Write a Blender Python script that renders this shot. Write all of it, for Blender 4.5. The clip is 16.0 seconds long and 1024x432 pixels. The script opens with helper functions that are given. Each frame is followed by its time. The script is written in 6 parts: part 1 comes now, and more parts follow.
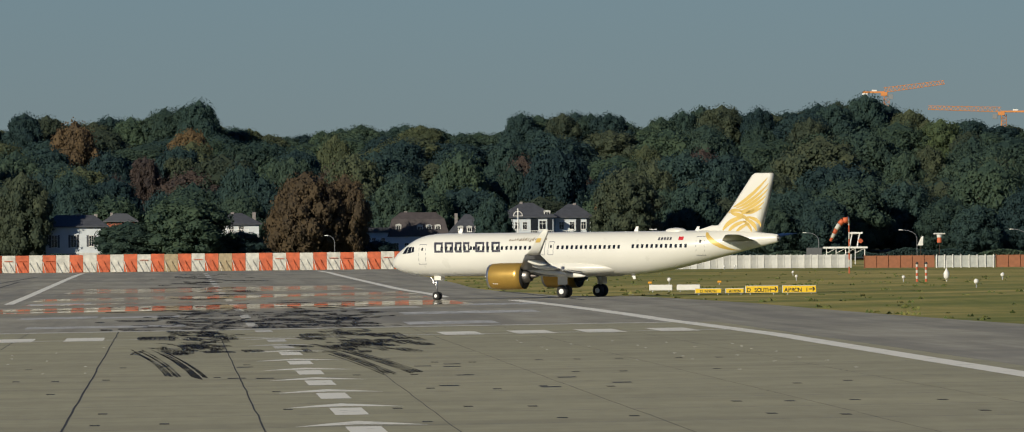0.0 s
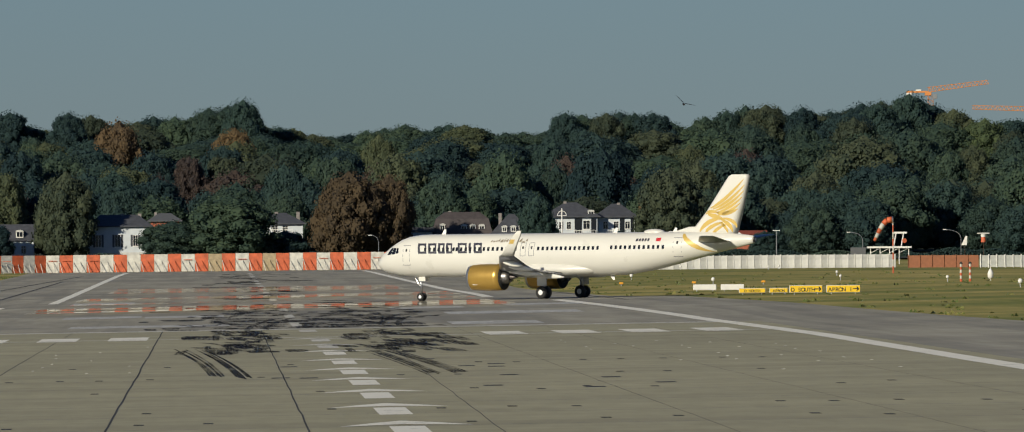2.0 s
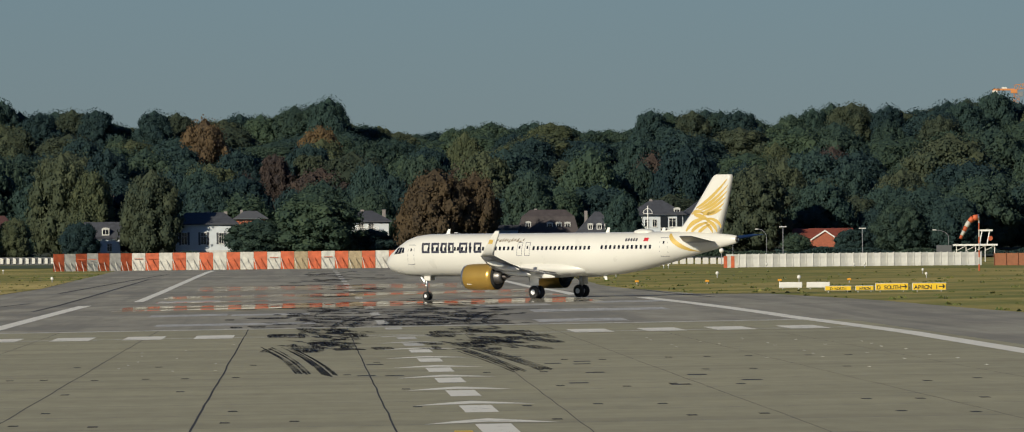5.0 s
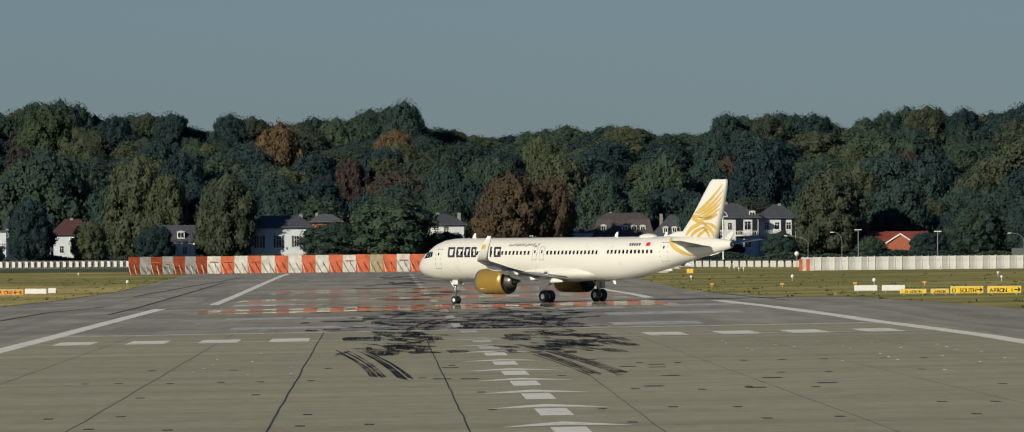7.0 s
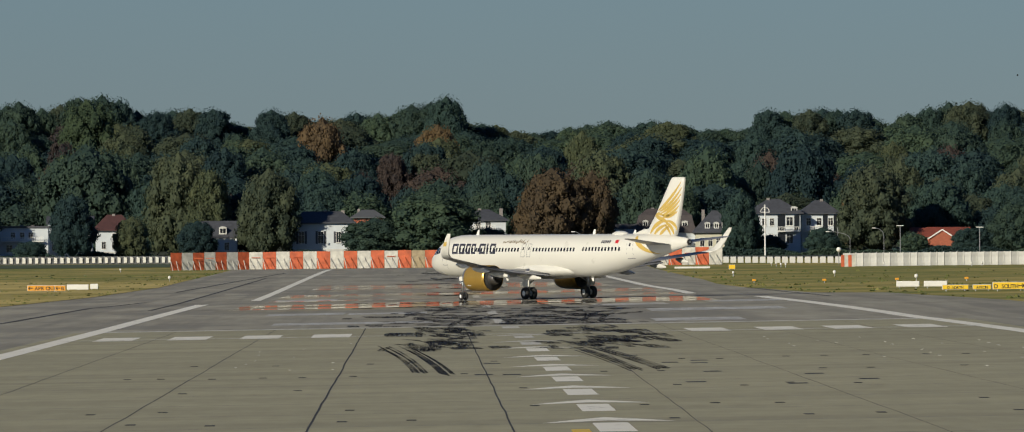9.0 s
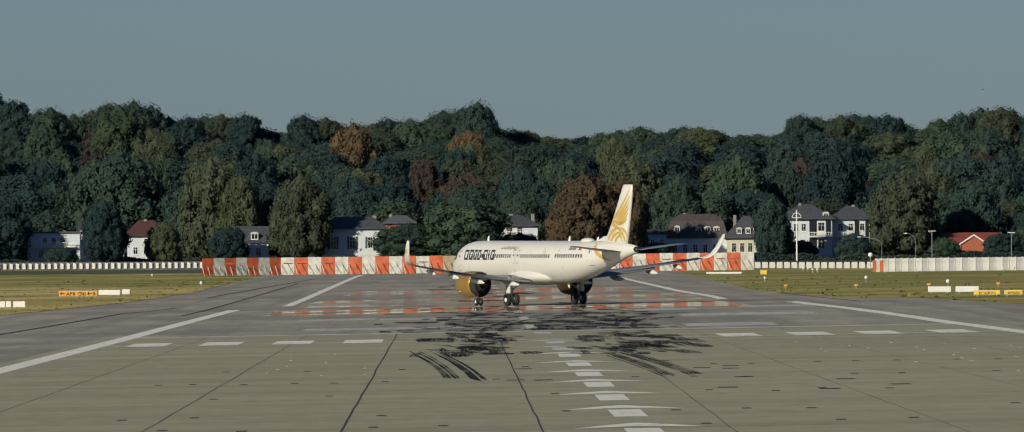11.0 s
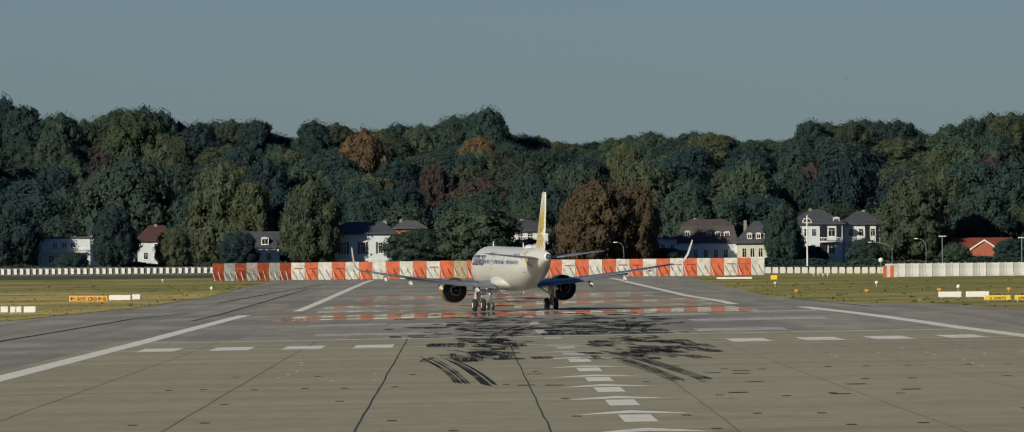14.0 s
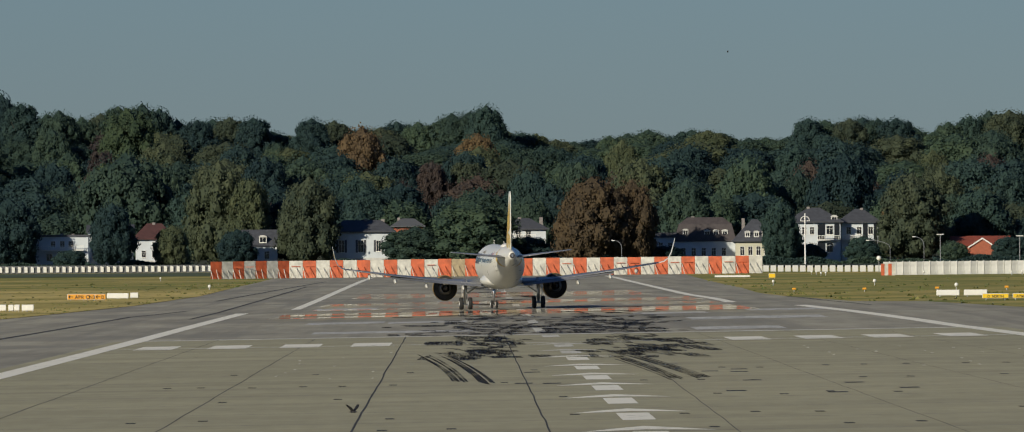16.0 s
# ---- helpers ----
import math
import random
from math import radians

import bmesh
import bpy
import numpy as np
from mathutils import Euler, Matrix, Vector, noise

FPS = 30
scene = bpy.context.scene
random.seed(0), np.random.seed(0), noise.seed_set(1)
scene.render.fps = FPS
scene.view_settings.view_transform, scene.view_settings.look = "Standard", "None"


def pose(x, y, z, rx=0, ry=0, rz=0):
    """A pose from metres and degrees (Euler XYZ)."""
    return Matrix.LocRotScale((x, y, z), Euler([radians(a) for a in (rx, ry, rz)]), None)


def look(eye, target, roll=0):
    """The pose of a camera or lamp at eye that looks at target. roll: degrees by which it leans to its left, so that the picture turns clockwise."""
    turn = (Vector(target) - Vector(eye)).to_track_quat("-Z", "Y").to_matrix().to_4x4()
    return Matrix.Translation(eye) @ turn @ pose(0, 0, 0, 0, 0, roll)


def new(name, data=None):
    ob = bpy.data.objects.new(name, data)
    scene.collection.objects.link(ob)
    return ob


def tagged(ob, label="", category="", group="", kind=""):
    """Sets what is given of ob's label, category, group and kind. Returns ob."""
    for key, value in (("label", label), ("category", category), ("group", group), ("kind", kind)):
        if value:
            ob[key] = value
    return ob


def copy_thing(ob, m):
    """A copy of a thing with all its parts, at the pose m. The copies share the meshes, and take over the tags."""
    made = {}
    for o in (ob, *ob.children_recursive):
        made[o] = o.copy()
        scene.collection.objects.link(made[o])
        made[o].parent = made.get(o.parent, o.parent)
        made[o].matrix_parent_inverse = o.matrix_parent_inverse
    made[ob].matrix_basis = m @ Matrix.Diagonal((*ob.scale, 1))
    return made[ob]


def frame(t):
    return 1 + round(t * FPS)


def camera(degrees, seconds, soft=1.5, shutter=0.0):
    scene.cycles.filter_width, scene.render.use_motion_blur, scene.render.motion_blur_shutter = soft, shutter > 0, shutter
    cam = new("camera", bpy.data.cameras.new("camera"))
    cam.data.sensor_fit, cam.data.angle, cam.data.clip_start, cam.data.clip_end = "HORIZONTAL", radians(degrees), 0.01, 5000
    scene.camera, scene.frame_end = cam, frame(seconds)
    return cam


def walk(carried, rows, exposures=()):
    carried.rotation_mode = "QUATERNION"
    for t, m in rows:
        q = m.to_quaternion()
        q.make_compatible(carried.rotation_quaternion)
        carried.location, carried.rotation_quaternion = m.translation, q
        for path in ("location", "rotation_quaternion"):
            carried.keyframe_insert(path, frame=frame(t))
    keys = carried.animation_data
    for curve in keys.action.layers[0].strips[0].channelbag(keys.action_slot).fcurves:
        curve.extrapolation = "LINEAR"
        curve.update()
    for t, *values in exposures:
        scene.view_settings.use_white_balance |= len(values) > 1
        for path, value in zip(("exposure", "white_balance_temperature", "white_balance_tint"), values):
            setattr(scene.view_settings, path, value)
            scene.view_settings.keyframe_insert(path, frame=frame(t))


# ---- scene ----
# The camera stands on a mound beyond the runway's end and pans with a long lens.
EYE = (0.0, 0.0, 6.08)
FOCUS = 18600.0
cam = camera(math.degrees(2 * math.atan(784 / FOCUS)), 16.0, soft=1.0)


def aim(dx, dy):
    """The pose for a pan of dx and dy thousandths of the lens's length from the last view."""
    yaw = math.degrees((77.0 - dx) / FOCUS)
    pitch = math.degrees((56.0 + dy) / FOCUS)
    return pose(*EYE, 90 + pitch, 0, -yaw) @ pose(0, 0, 0, 0, 0, -0.4)


PAN = [
    (0.0, -439.4, -10.7), (0.5, -419.5, -10.7), (1.0, -405.0, -10.7), (1.5, -393.5, -9.2), (2.0, -372.1, -10.7),
    (2.5, -350.6, -9.2), (3.0, -329.2, -15.3), (3.5, -315.4, -18.0), (4.0, -297.0, -16.8), (5.2, -228.0, -12.5), (6.5, -150.0, -7.9),
    (7.0, -125.5, -7.8), (7.5, -110.2, -12.2), (8.0, -91.8, -13.8), (8.5, -78.1, -15.0), (9.0, -61.2, -13.8),
    (9.5, -38.3, -10.7), (10.7, -15.0, -6.0), (12.0, -6.1, -1.3), (12.5, -3.0, 1.6), (13.0, -1.2, 3.1), (13.5, 0.3, 3.1),
    (14.0, 3.1, 2.8), (14.5, 7.4, -1.5), (15.0, 4.6, -3.0), (15.5, 0.3, -4.3), (16.0, 0.0, 0.0),
]
walk(cam, [(t, aim(dx, dy)) for t, dx, dy in PAN], exposures=[(0.0, 0.0), (16.0, 0.0)])

# World and sun: clear, hazy late-afternoon sky; the sun stands behind and to one side.
SUN_EL, SUN_AZ = 21.0, 218.0  # degrees; azimuth clockwise from +y
world = bpy.data.worlds.new("world")
scene.world = world
world.use_nodes = True
wn = world.node_tree
wn.nodes.clear()
sky = wn.nodes.new("ShaderNodeTexSky")
sky.sky_type = "NISHITA"
sky.sun_disc = False
sky.sun_elevation = radians(SUN_EL)
sky.sun_rotation = radians(SUN_AZ)
sky.air_density, sky.dust_density, sky.ozone_density = 1.0, 0.1, 6.0
bg = wn.nodes.new("ShaderNodeBackground")
bg.inputs["Strength"].default_value = 0.05
wo = wn.nodes.new("ShaderNodeOutputWorld")
haze = wn.nodes.new("ShaderNodeMix")  # a veil of blue-grey haze
haze.data_type, haze.blend_type = "RGBA", "MULTIPLY"
haze.inputs[0].default_value = 1.0
haze.inputs[7].default_value = (0.645, 0.76, 0.96, 1)
wn.links.new(sky.outputs[0], haze.inputs[6])
wn.links.new(haze.outputs[2], bg.inputs[0])
wn.links.new(bg.outputs[0], wo.inputs[0])
sun_data = bpy.data.lights.new("sun", "SUN")
sun_data.energy, sun_data.angle, sun_data.color = 4.4, radians(0.8), (1.0, 0.92, 0.75)
sun = new("sun", sun_data)
_a, _e = radians(SUN_AZ), radians(SUN_EL)
_d = Vector((math.sin(_a) * math.cos(_e), math.cos(_a) * math.cos(_e), math.sin(_e)))
sun.matrix_world = look(_d * 100, (0, 0, 0))


# ---- materials ----
class Nodes:
    """A small builder for node materials."""

    def __init__(self, name, rough=0.6, metal=0.0, spec=0.5):
        self.mat = bpy.data.materials.new(name)
        self.mat.use_nodes = True
        self.t = self.mat.node_tree
        self.b = self.t.nodes["Principled BSDF"]
        self.b.inputs["Roughness"].default_value = rough
        self.b.inputs["Metallic"].default_value = metal
        self.b.inputs["Specular IOR Level"].default_value = spec
        self.coord = self.t.nodes.new("ShaderNodeTexCoord")

    def link(self, a, b):
        self.t.links.new(a, b)

    def mapped(self, scale=(1, 1, 1), kind="Object"):
        m = self.t.nodes.new("ShaderNodeMapping")
        m.inputs["Scale"].default_value = scale
        self.link(self.coord.outputs[kind], m.inputs[0])
        return m.outputs[0]

    def noise(self, scale, detail=4.0, stretch=(1, 1, 1), rough=0.55, kind="Object"):
        n = self.t.nodes.new("ShaderNodeTexNoise")
        n.inputs["Scale"].default_value, n.inputs["Detail"].default_value, n.inputs["Roughness"].default_value = scale, detail, rough
        self.link(self.mapped(stretch, kind), n.inputs["Vector"])
        return n.outputs["Fac"]

    def ramp(self, fac, stops):
        r = self.t.nodes.new("ShaderNodeValToRGB")
        e = r.color_ramp.elements
        while len(e) < len(stops):
            e.new(0.5)
        for k, (p, c) in zip(e, stops):
            k.position, k.color = p, (*c, 1) if len(c) == 3 else c
        self.link(fac, r.inputs[0])
        return r.outputs[0]

    def mix(self, fac, a, b, blend="MIX"):
        m = self.t.nodes.new("ShaderNodeMix")
        m.data_type, m.blend_type = "RGBA", blend
        for v, i in ((fac, 0), (a, 6), (b, 7)):
            if isinstance(v, (int, float)):
                m.inputs[i].default_value = v
            elif isinstance(v, tuple):
                m.inputs[i].default_value = (*v, 1) if len(v) == 3 else v
            else:
                self.link(v, m.inputs[i])
        return m.outputs[2]

    def color(self, c):
        if isinstance(c, tuple):
            self.b.inputs["Base Color"].default_value = (*c, 1)
        else:
            self.link(c, self.b.inputs["Base Color"])
        return self

    def rough(self, fac, lo, hi):
        m = self.t.nodes.new("ShaderNodeMapRange")
        m.inputs[3].default_value, m.inputs[4].default_value = lo, hi
        self.link(fac, m.inputs[0])
        self.link(m.outputs[0], self.b.inputs["Roughness"])
        return self

    def bump(self, fac, dist, strength=0.5):
        n = self.t.nodes.new("ShaderNodeBump")
        n.inputs["Strength"].default_value, n.inputs["Distance"].default_value = strength, dist
        self.link(fac, n.inputs["Height"])
        self.link(n.outputs[0], self.b.inputs["Normal"])
        return self

    def rand(self):
        n = self.t.nodes.new("ShaderNodeObjectInfo")
        return n.outputs["Random"]

    def island(self):
        n = self.t.nodes.new("ShaderNodeNewGeometry")
        return n.outputs["Random Per Island"]


def plain(name, c, rough=0.6, metal=0.0, vary=0.12, scale=1.5, spec=0.5):
    n = Nodes(name, rough, metal, spec)
    f = n.noise(scale, 5)
    n.color(n.ramp(f, [(0.3, tuple(v * (1 - vary) for v in c)), (0.7, tuple(min(1, v * (1 + vary)) for v in c))]))
    n.rough(f, rough * 0.9, min(1, rough * 1.12))
    return n.mat


def leaf_mat(name, dark, light):
    n = Nodes(name, 0.75, 0, 0.15)
    c = n.mix(n.island(), dark, light)
    big = n.noise(0.12, 3)
    c = n.mix(n.ramp(big, [(0.35, (0, 0, 0)), (0.65, (1, 1, 1))]), c, n.mix(0.5, c, light), "MIX")
    v = n.ramp(n.rand(), [(0.0, (0.66, 0.72, 0.80)), (0.5, (1, 1, 1)), (1.0, (1.24, 1.20, 1.04))])
    c = n.mix(1.0, c, v, "MULTIPLY")
    n.color(c)
    tr = n.t.nodes.new("ShaderNodeBsdfTranslucent")
    n.link(c, tr.inputs[0])
    mx = n.t.nodes.new("ShaderNodeMixShader")
    mx.inputs[0].default_value = 0.38
    n.link(n.b.outputs[0], mx.inputs[1])
    n.link(tr.outputs[0], mx.inputs[2])
    n.link(mx.outputs[0], n.t.nodes["Material Output"].inputs[0])
    return n.mat


def concrete_mat():
    n = Nodes("runway_concrete", 0.85, 0, 0.25)
    big = n.noise(0.02, 4, (1, 0.25, 1))
    streak = n.noise(0.06, 6, (0.35, 1, 1), 0.65)
    fine = n.noise(0.9, 5, (1, 0.12, 1), 0.65)
    c = n.ramp(big, [(0.3, (0.359, 0.335, 0.216)), (0.7, (0.454, 0.423, 0.273))])
    c = n.mix(n.ramp(streak, [(0.42, (0, 0, 0)), (0.68, (0.6, 0.6, 0.6))]), c, (0.237, 0.224, 0.153))
    c = n.mix(0.25, c, n.ramp(fine, [(0.3, (0.203, 0.192, 0.132)), (0.75, (0.487, 0.455, 0.305))]))
    bay = n.noise(0.033, 1, (0.15, 1.0, 1), 0.3)  # pours of slightly different tone, side by side
    c = n.mix(n.ramp(bay, [(0.47, (0, 0, 0)), (0.50, (0.30, 0.30, 0.30)), (0.56, (0.05, 0.05, 0.05))]), c, (0.267, 0.248, 0.167))
    n.color(c)
    n.bump(fine, 0.01, 0.3)
    return n.mat


def asphalt_mat():
    n = Nodes("asphalt", 0.85, 0, 0.25)
    big = n.noise(0.05, 6, (0.6, 0.30, 1), 0.7)
    fine = n.noise(0.35, 6, (1, 0.06, 1), 0.7)
    lane = n.noise(0.30, 3, (1, 0.012, 1), 0.6)  # wear along the traffic's way
    patch = n.noise(0.09, 2, (0.4, 0.16, 1), 0.4)
    c = n.ramp(big, [(0.3, (0.246, 0.228, 0.178)), (0.5, (0.343, 0.320, 0.247)), (0.72, (0.496, 0.458, 0.343))])
    c = n.mix(0.4, c, n.ramp(fine, [(0.3, (0.137, 0.129, 0.107)), (0.7, (0.447, 0.424, 0.343))]))
    c = n.mix(n.ramp(lane, [(0.38, (0.35, 0.35, 0.35)), (0.52, (0, 0, 0))]), c, (0.148, 0.141, 0.124))
    c = n.mix(n.ramp(patch, [(0.56, (0, 0, 0)), (0.60, (0.45, 0.45, 0.45))]), c, (0.208, 0.199, 0.169))
    n.color(c)
    n.bump(fine, 0.01, 0.3)
    return n.mat


def grass_mat():
    n = Nodes("grass", 0.9, 0, 0.1)
    big = n.noise(0.035, 6, (0.6, 0.22, 1), 0.7)
    fine = n.noise(0.5, 6, (1, 0.05, 1), 0.75)
    band = n.noise(0.02, 4, (0.25, 1.0, 1), 0.6)  # mown strips that dried unevenly
    c = n.ramp(big, [(0.26, (0.120, 0.154, 0.039)), (0.42, (0.234, 0.234, 0.066)), (0.56, (0.456, 0.359, 0.120)), (0.72, (0.684, 0.524, 0.211))])
    c = n.mix(0.33, c, n.ramp(fine, [(0.3, (0.089, 0.114, 0.031)), (0.7, (0.513, 0.413, 0.157))]))
    c = n.mix(n.ramp(band, [(0.46, (0, 0, 0)), (0.60, (0.7, 0.7, 0.7))]), c, (0.142, 0.171, 0.046))
    n.color(c)
    return n.mat


def paint_mat(name, c, worn=0.45, under=(0.27, 0.26, 0.21)):
    n = Nodes(name, 0.7, 0, 0.3)
    f = n.noise(0.9, 6, (1, 0.25, 1), 0.7)
    n.color(n.mix(n.ramp(f, [(worn - 0.08, (0.75, 0.75, 0.75)), (worn + 0.1, (0, 0, 0))]), c, under))
    return n.mat


M = {
    "concrete": concrete_mat(), "asphalt": asphalt_mat(), "grass": grass_mat(),
    "line": paint_mat("marking_paint", (0.84, 0.81, 0.70), 0.34), "line_old": paint_mat("worn_marking_paint", (0.66, 0.64, 0.56), 0.44),
    "line_ragged": paint_mat("ragged_marking_paint", (0.60, 0.59, 0.55), 0.50, (0.25, 0.245, 0.215)),
    "cream": plain("aircraft_paint", (0.66, 0.645, 0.58), 0.28, vary=0.02, scale=0.4),
    "grey": plain("wing_grey", (0.18, 0.185, 0.20), 0.35, vary=0.06, scale=0.6),
    "gold": plain("gold_paint", (0.50, 0.31, 0.07), 0.30, 0.55, 0.06, 0.8),
    "gold_flat": plain("gold_livery", (0.58, 0.40, 0.10), 0.4, 0.1, 0.05, 1.0),
    "dark": plain("dark_livery", (0.035, 0.035, 0.05), 0.4),
    "black": plain("tyre_rubber", (0.018, 0.018, 0.018), 0.8),
    "steel": plain("bare_metal", (0.55, 0.55, 0.55), 0.3, 0.9, 0.08),
    "glass": plain("dark_window", (0.015, 0.017, 0.022), 0.12),
    "hub_white": plain("white_wheel_paint", (0.80, 0.80, 0.78), 0.4, vary=0.04), "white": plain("white_plastic", (0.74, 0.73, 0.68), 0.55, vary=0.07),
    "red": plain("signal_red_orange", (0.72, 0.13, 0.035), 0.55, vary=0.10),
    "yellow": plain("sign_yellow", (0.80, 0.52, 0.02), 0.5, vary=0.05),
    "orange": plain("crane_orange", (0.62, 0.24, 0.07), 0.5, vary=0.08),
    "bark": plain("bark", (0.07, 0.052, 0.038), 0.9, vary=0.3),
    "wall": plain("white_render_wall", (0.56, 0.60, 0.62), 0.85, vary=0.08, scale=0.5),
    "wall_cream": plain("cream_render_wall", (0.54, 0.52, 0.40), 0.85, vary=0.08, scale=0.5),
    "brick": plain("red_brick", (0.36, 0.11, 0.06), 0.85, vary=0.2, scale=2),
    "slate": plain("slate_roof", (0.06, 0.064, 0.075), 0.7, vary=0.25, scale=1),
    "redroof": plain("red_tile_roof", (0.075, 0.032, 0.030), 0.8, vary=0.25, scale=1),
    "rubber": plain("rubber_deposit", (0.022, 0.022, 0.024), 0.75, vary=0.3, scale=2),
    "joint": plain("joint_filler", (0.03, 0.03, 0.03), 0.9, vary=0.3),
    "netting": plain("brown_netting", (0.30, 0.12, 0.06), 0.85, vary=0.15),
    "fence": plain("weathered_white_fence", (0.54, 0.535, 0.50), 0.7, vary=0.18, scale=0.8),
    "greyboard": plain("grey_board", (0.10, 0.105, 0.11), 0.7, vary=0.12), "greymesh": plain("pale_mesh", (0.42, 0.43, 0.40), 0.7, vary=0.15),
    "verge": plain("dark_verge_grass", (0.055, 0.075, 0.026), 0.95, vary=0.35, scale=0.4), "rim": plain("sign_rim", (0.55, 0.55, 0.52), 0.5),
    "ink": plain("black_lettering", (0.02, 0.02, 0.02), 0.6), "sign_orange": plain("sign_amber", (0.72, 0.33, 0.03), 0.5, vary=0.06),
    "lampgrey": plain("galvanised_grey", (0.22, 0.23, 0.24), 0.5, vary=0.08), "feather": plain("black_feathers", (0.012, 0.012, 0.014), 0.6),
    "redslate": plain("brown_slate_roof", (0.062, 0.052, 0.052), 0.75, vary=0.25, scale=1), "tileroof": plain("bright_red_tiles", (0.22, 0.05, 0.03), 0.8, vary=0.2, scale=1),
    "chimney": plain("weathered_chimney", (0.22, 0.20, 0.19), 0.85, vary=0.2, scale=2), "slab_edge": plain("slab_edge", (0.20, 0.19, 0.16), 0.9, vary=0.3), "script": plain("grey_brown_script", (0.25, 0.21, 0.15), 0.5), "flag": plain("flag_red", (0.5, 0.02, 0.03), 0.5),
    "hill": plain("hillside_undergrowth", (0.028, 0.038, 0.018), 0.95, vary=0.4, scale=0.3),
}
# Extra blue in the greens stands in for haze over the distant bank.
LEAF = {
    "dark": leaf_mat("hazed_dark_green_leaves", (0.027, 0.054, 0.060), (0.047, 0.083, 0.074)),
    "mid": leaf_mat("hazed_green_leaves", (0.038, 0.069, 0.060), (0.070, 0.107, 0.072)),
    "olive": leaf_mat("hazed_olive_leaves", (0.054, 0.077, 0.055), (0.098, 0.116, 0.068)),
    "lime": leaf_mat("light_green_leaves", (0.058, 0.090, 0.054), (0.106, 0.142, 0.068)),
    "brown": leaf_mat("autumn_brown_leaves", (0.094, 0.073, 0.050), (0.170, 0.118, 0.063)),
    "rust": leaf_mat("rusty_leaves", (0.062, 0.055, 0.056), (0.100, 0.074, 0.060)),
}


# ---- mesh helpers ----
def mesh_obj(name, bm, mat=None, parent=None, smooth=False):
    me = bpy.data.meshes.new(name)
    bm.to_mesh(me)
    bm.free()
    if smooth:
        for p in me.polygons:
            p.use_smooth = True
    if mat is not None:
        me.materials.append(mat)
    ob = new(name, me)
    if parent is not None:
        ob.parent = parent
    return ob


def part(name, bm, mat, parent, label="", smooth=False):
    ob = mesh_obj(name, bm, mat, parent, smooth)
    if label:
        ob["label"] = label
    return ob


def share(name, me, parent, m):
    """One more object on the mesh me, placed by m."""
    ob = new(name, me)
    ob.parent = parent
    ob.matrix_basis = m
    return ob


def raw(name, verts, faces, mat, parent=None, smooth=False):
    me = bpy.data.meshes.new(name)
    me.from_pydata(verts, [], faces)
    me.materials.append(mat)
    if smooth:
        me.polygons.foreach_set("use_smooth", [True] * len(me.polygons))
    me.update()
    ob = new(name, me)
    if parent is not None:
        ob.parent = parent
    return ob


def add_box(bm, x0, x1, y0, y1, z0, z1, bevel=0.0):
    m = Matrix.Translation(((x0 + x1) / 2, (y0 + y1) / 2, (z0 + z1) / 2)) @ Matrix.Diagonal((x1 - x0, y1 - y0, z1 - z0, 1))
    r = bmesh.ops.create_cube(bm, size=1, matrix=m)
    if bevel:
        es = {e for v in r["verts"] for e in v.link_edges}
        bmesh.ops.bevel(bm, geom=list(es), offset=bevel, segments=1, affect="EDGES")
    return bm


def box(x0, x1, y0, y1, z0, z1, bevel=0.0):
    return add_box(bmesh.new(), x0, x1, y0, y1, z0, z1, bevel)


def add_rod(bm, a, b, r0, r1=None, seg=8):
    a, b = Vector(a), Vector(b)
    d = b - a
    m = Matrix.Translation((a + b) / 2) @ d.to_track_quat("Z", "Y").to_matrix().to_4x4()
    bmesh.ops.create_cone(bm, cap_ends=True, segments=seg, radius1=r0, radius2=r0 if r1 is None else r1, depth=d.length, matrix=m)
    return bm


def rod(a, b, r0, r1=None, seg=8):
    return add_rod(bmesh.new(), a, b, r0, r1, seg)


def loft(rings, close=True, caps=True):
    """A skin over rings of equally many points."""
    bm = bmesh.new()
    vs = [[bm.verts.new(p) for p in ring] for ring in rings]
    n = len(rings[0])
    for a, b in zip(vs, vs[1:]):
        for i in range(n if close else n - 1):
            j = (i + 1) % n
            bm.faces.new((a[i], a[j], b[j], b[i]))
    if caps:
        bm.faces.new(list(reversed(vs[0])))
        bm.faces.new(vs[-1])
    bmesh.ops.recalc_face_normals(bm, faces=bm.faces)
    return bm


# ---- ground ----
def smooth01(a, b, x):
    k = min(1.0, max(0.0, (x - a) / (b - a)))
    return k * k * (3 - 2 * k)


def ground_z(x, y):
    """The lie of the land: a slight crossfall, a rise to the runway's far end, then the wooded bank."""
    cross = 0.0105 - 0.0065 * smooth01(1300, 2200, y)
    swell = smooth01(880, 1080, y) * (1 - smooth01(1330, 1600, y))  # the crossing taxiway lies a little higher
    z = (cross + 0.005 * swell) * max(-110.0, min(110.0, x)) * (1 - smooth01(2500, 3000, y)) + 0.14 * swell
    z += 1.05 * max(0.0, min(1.0, (y - 1300) / 1030))
    if y > 2500:
        z += 1.2 * smooth01(2500, 3000, y)
    if y > 3180:
        z += 31 * smooth01(3180, 3950, y)
    return z


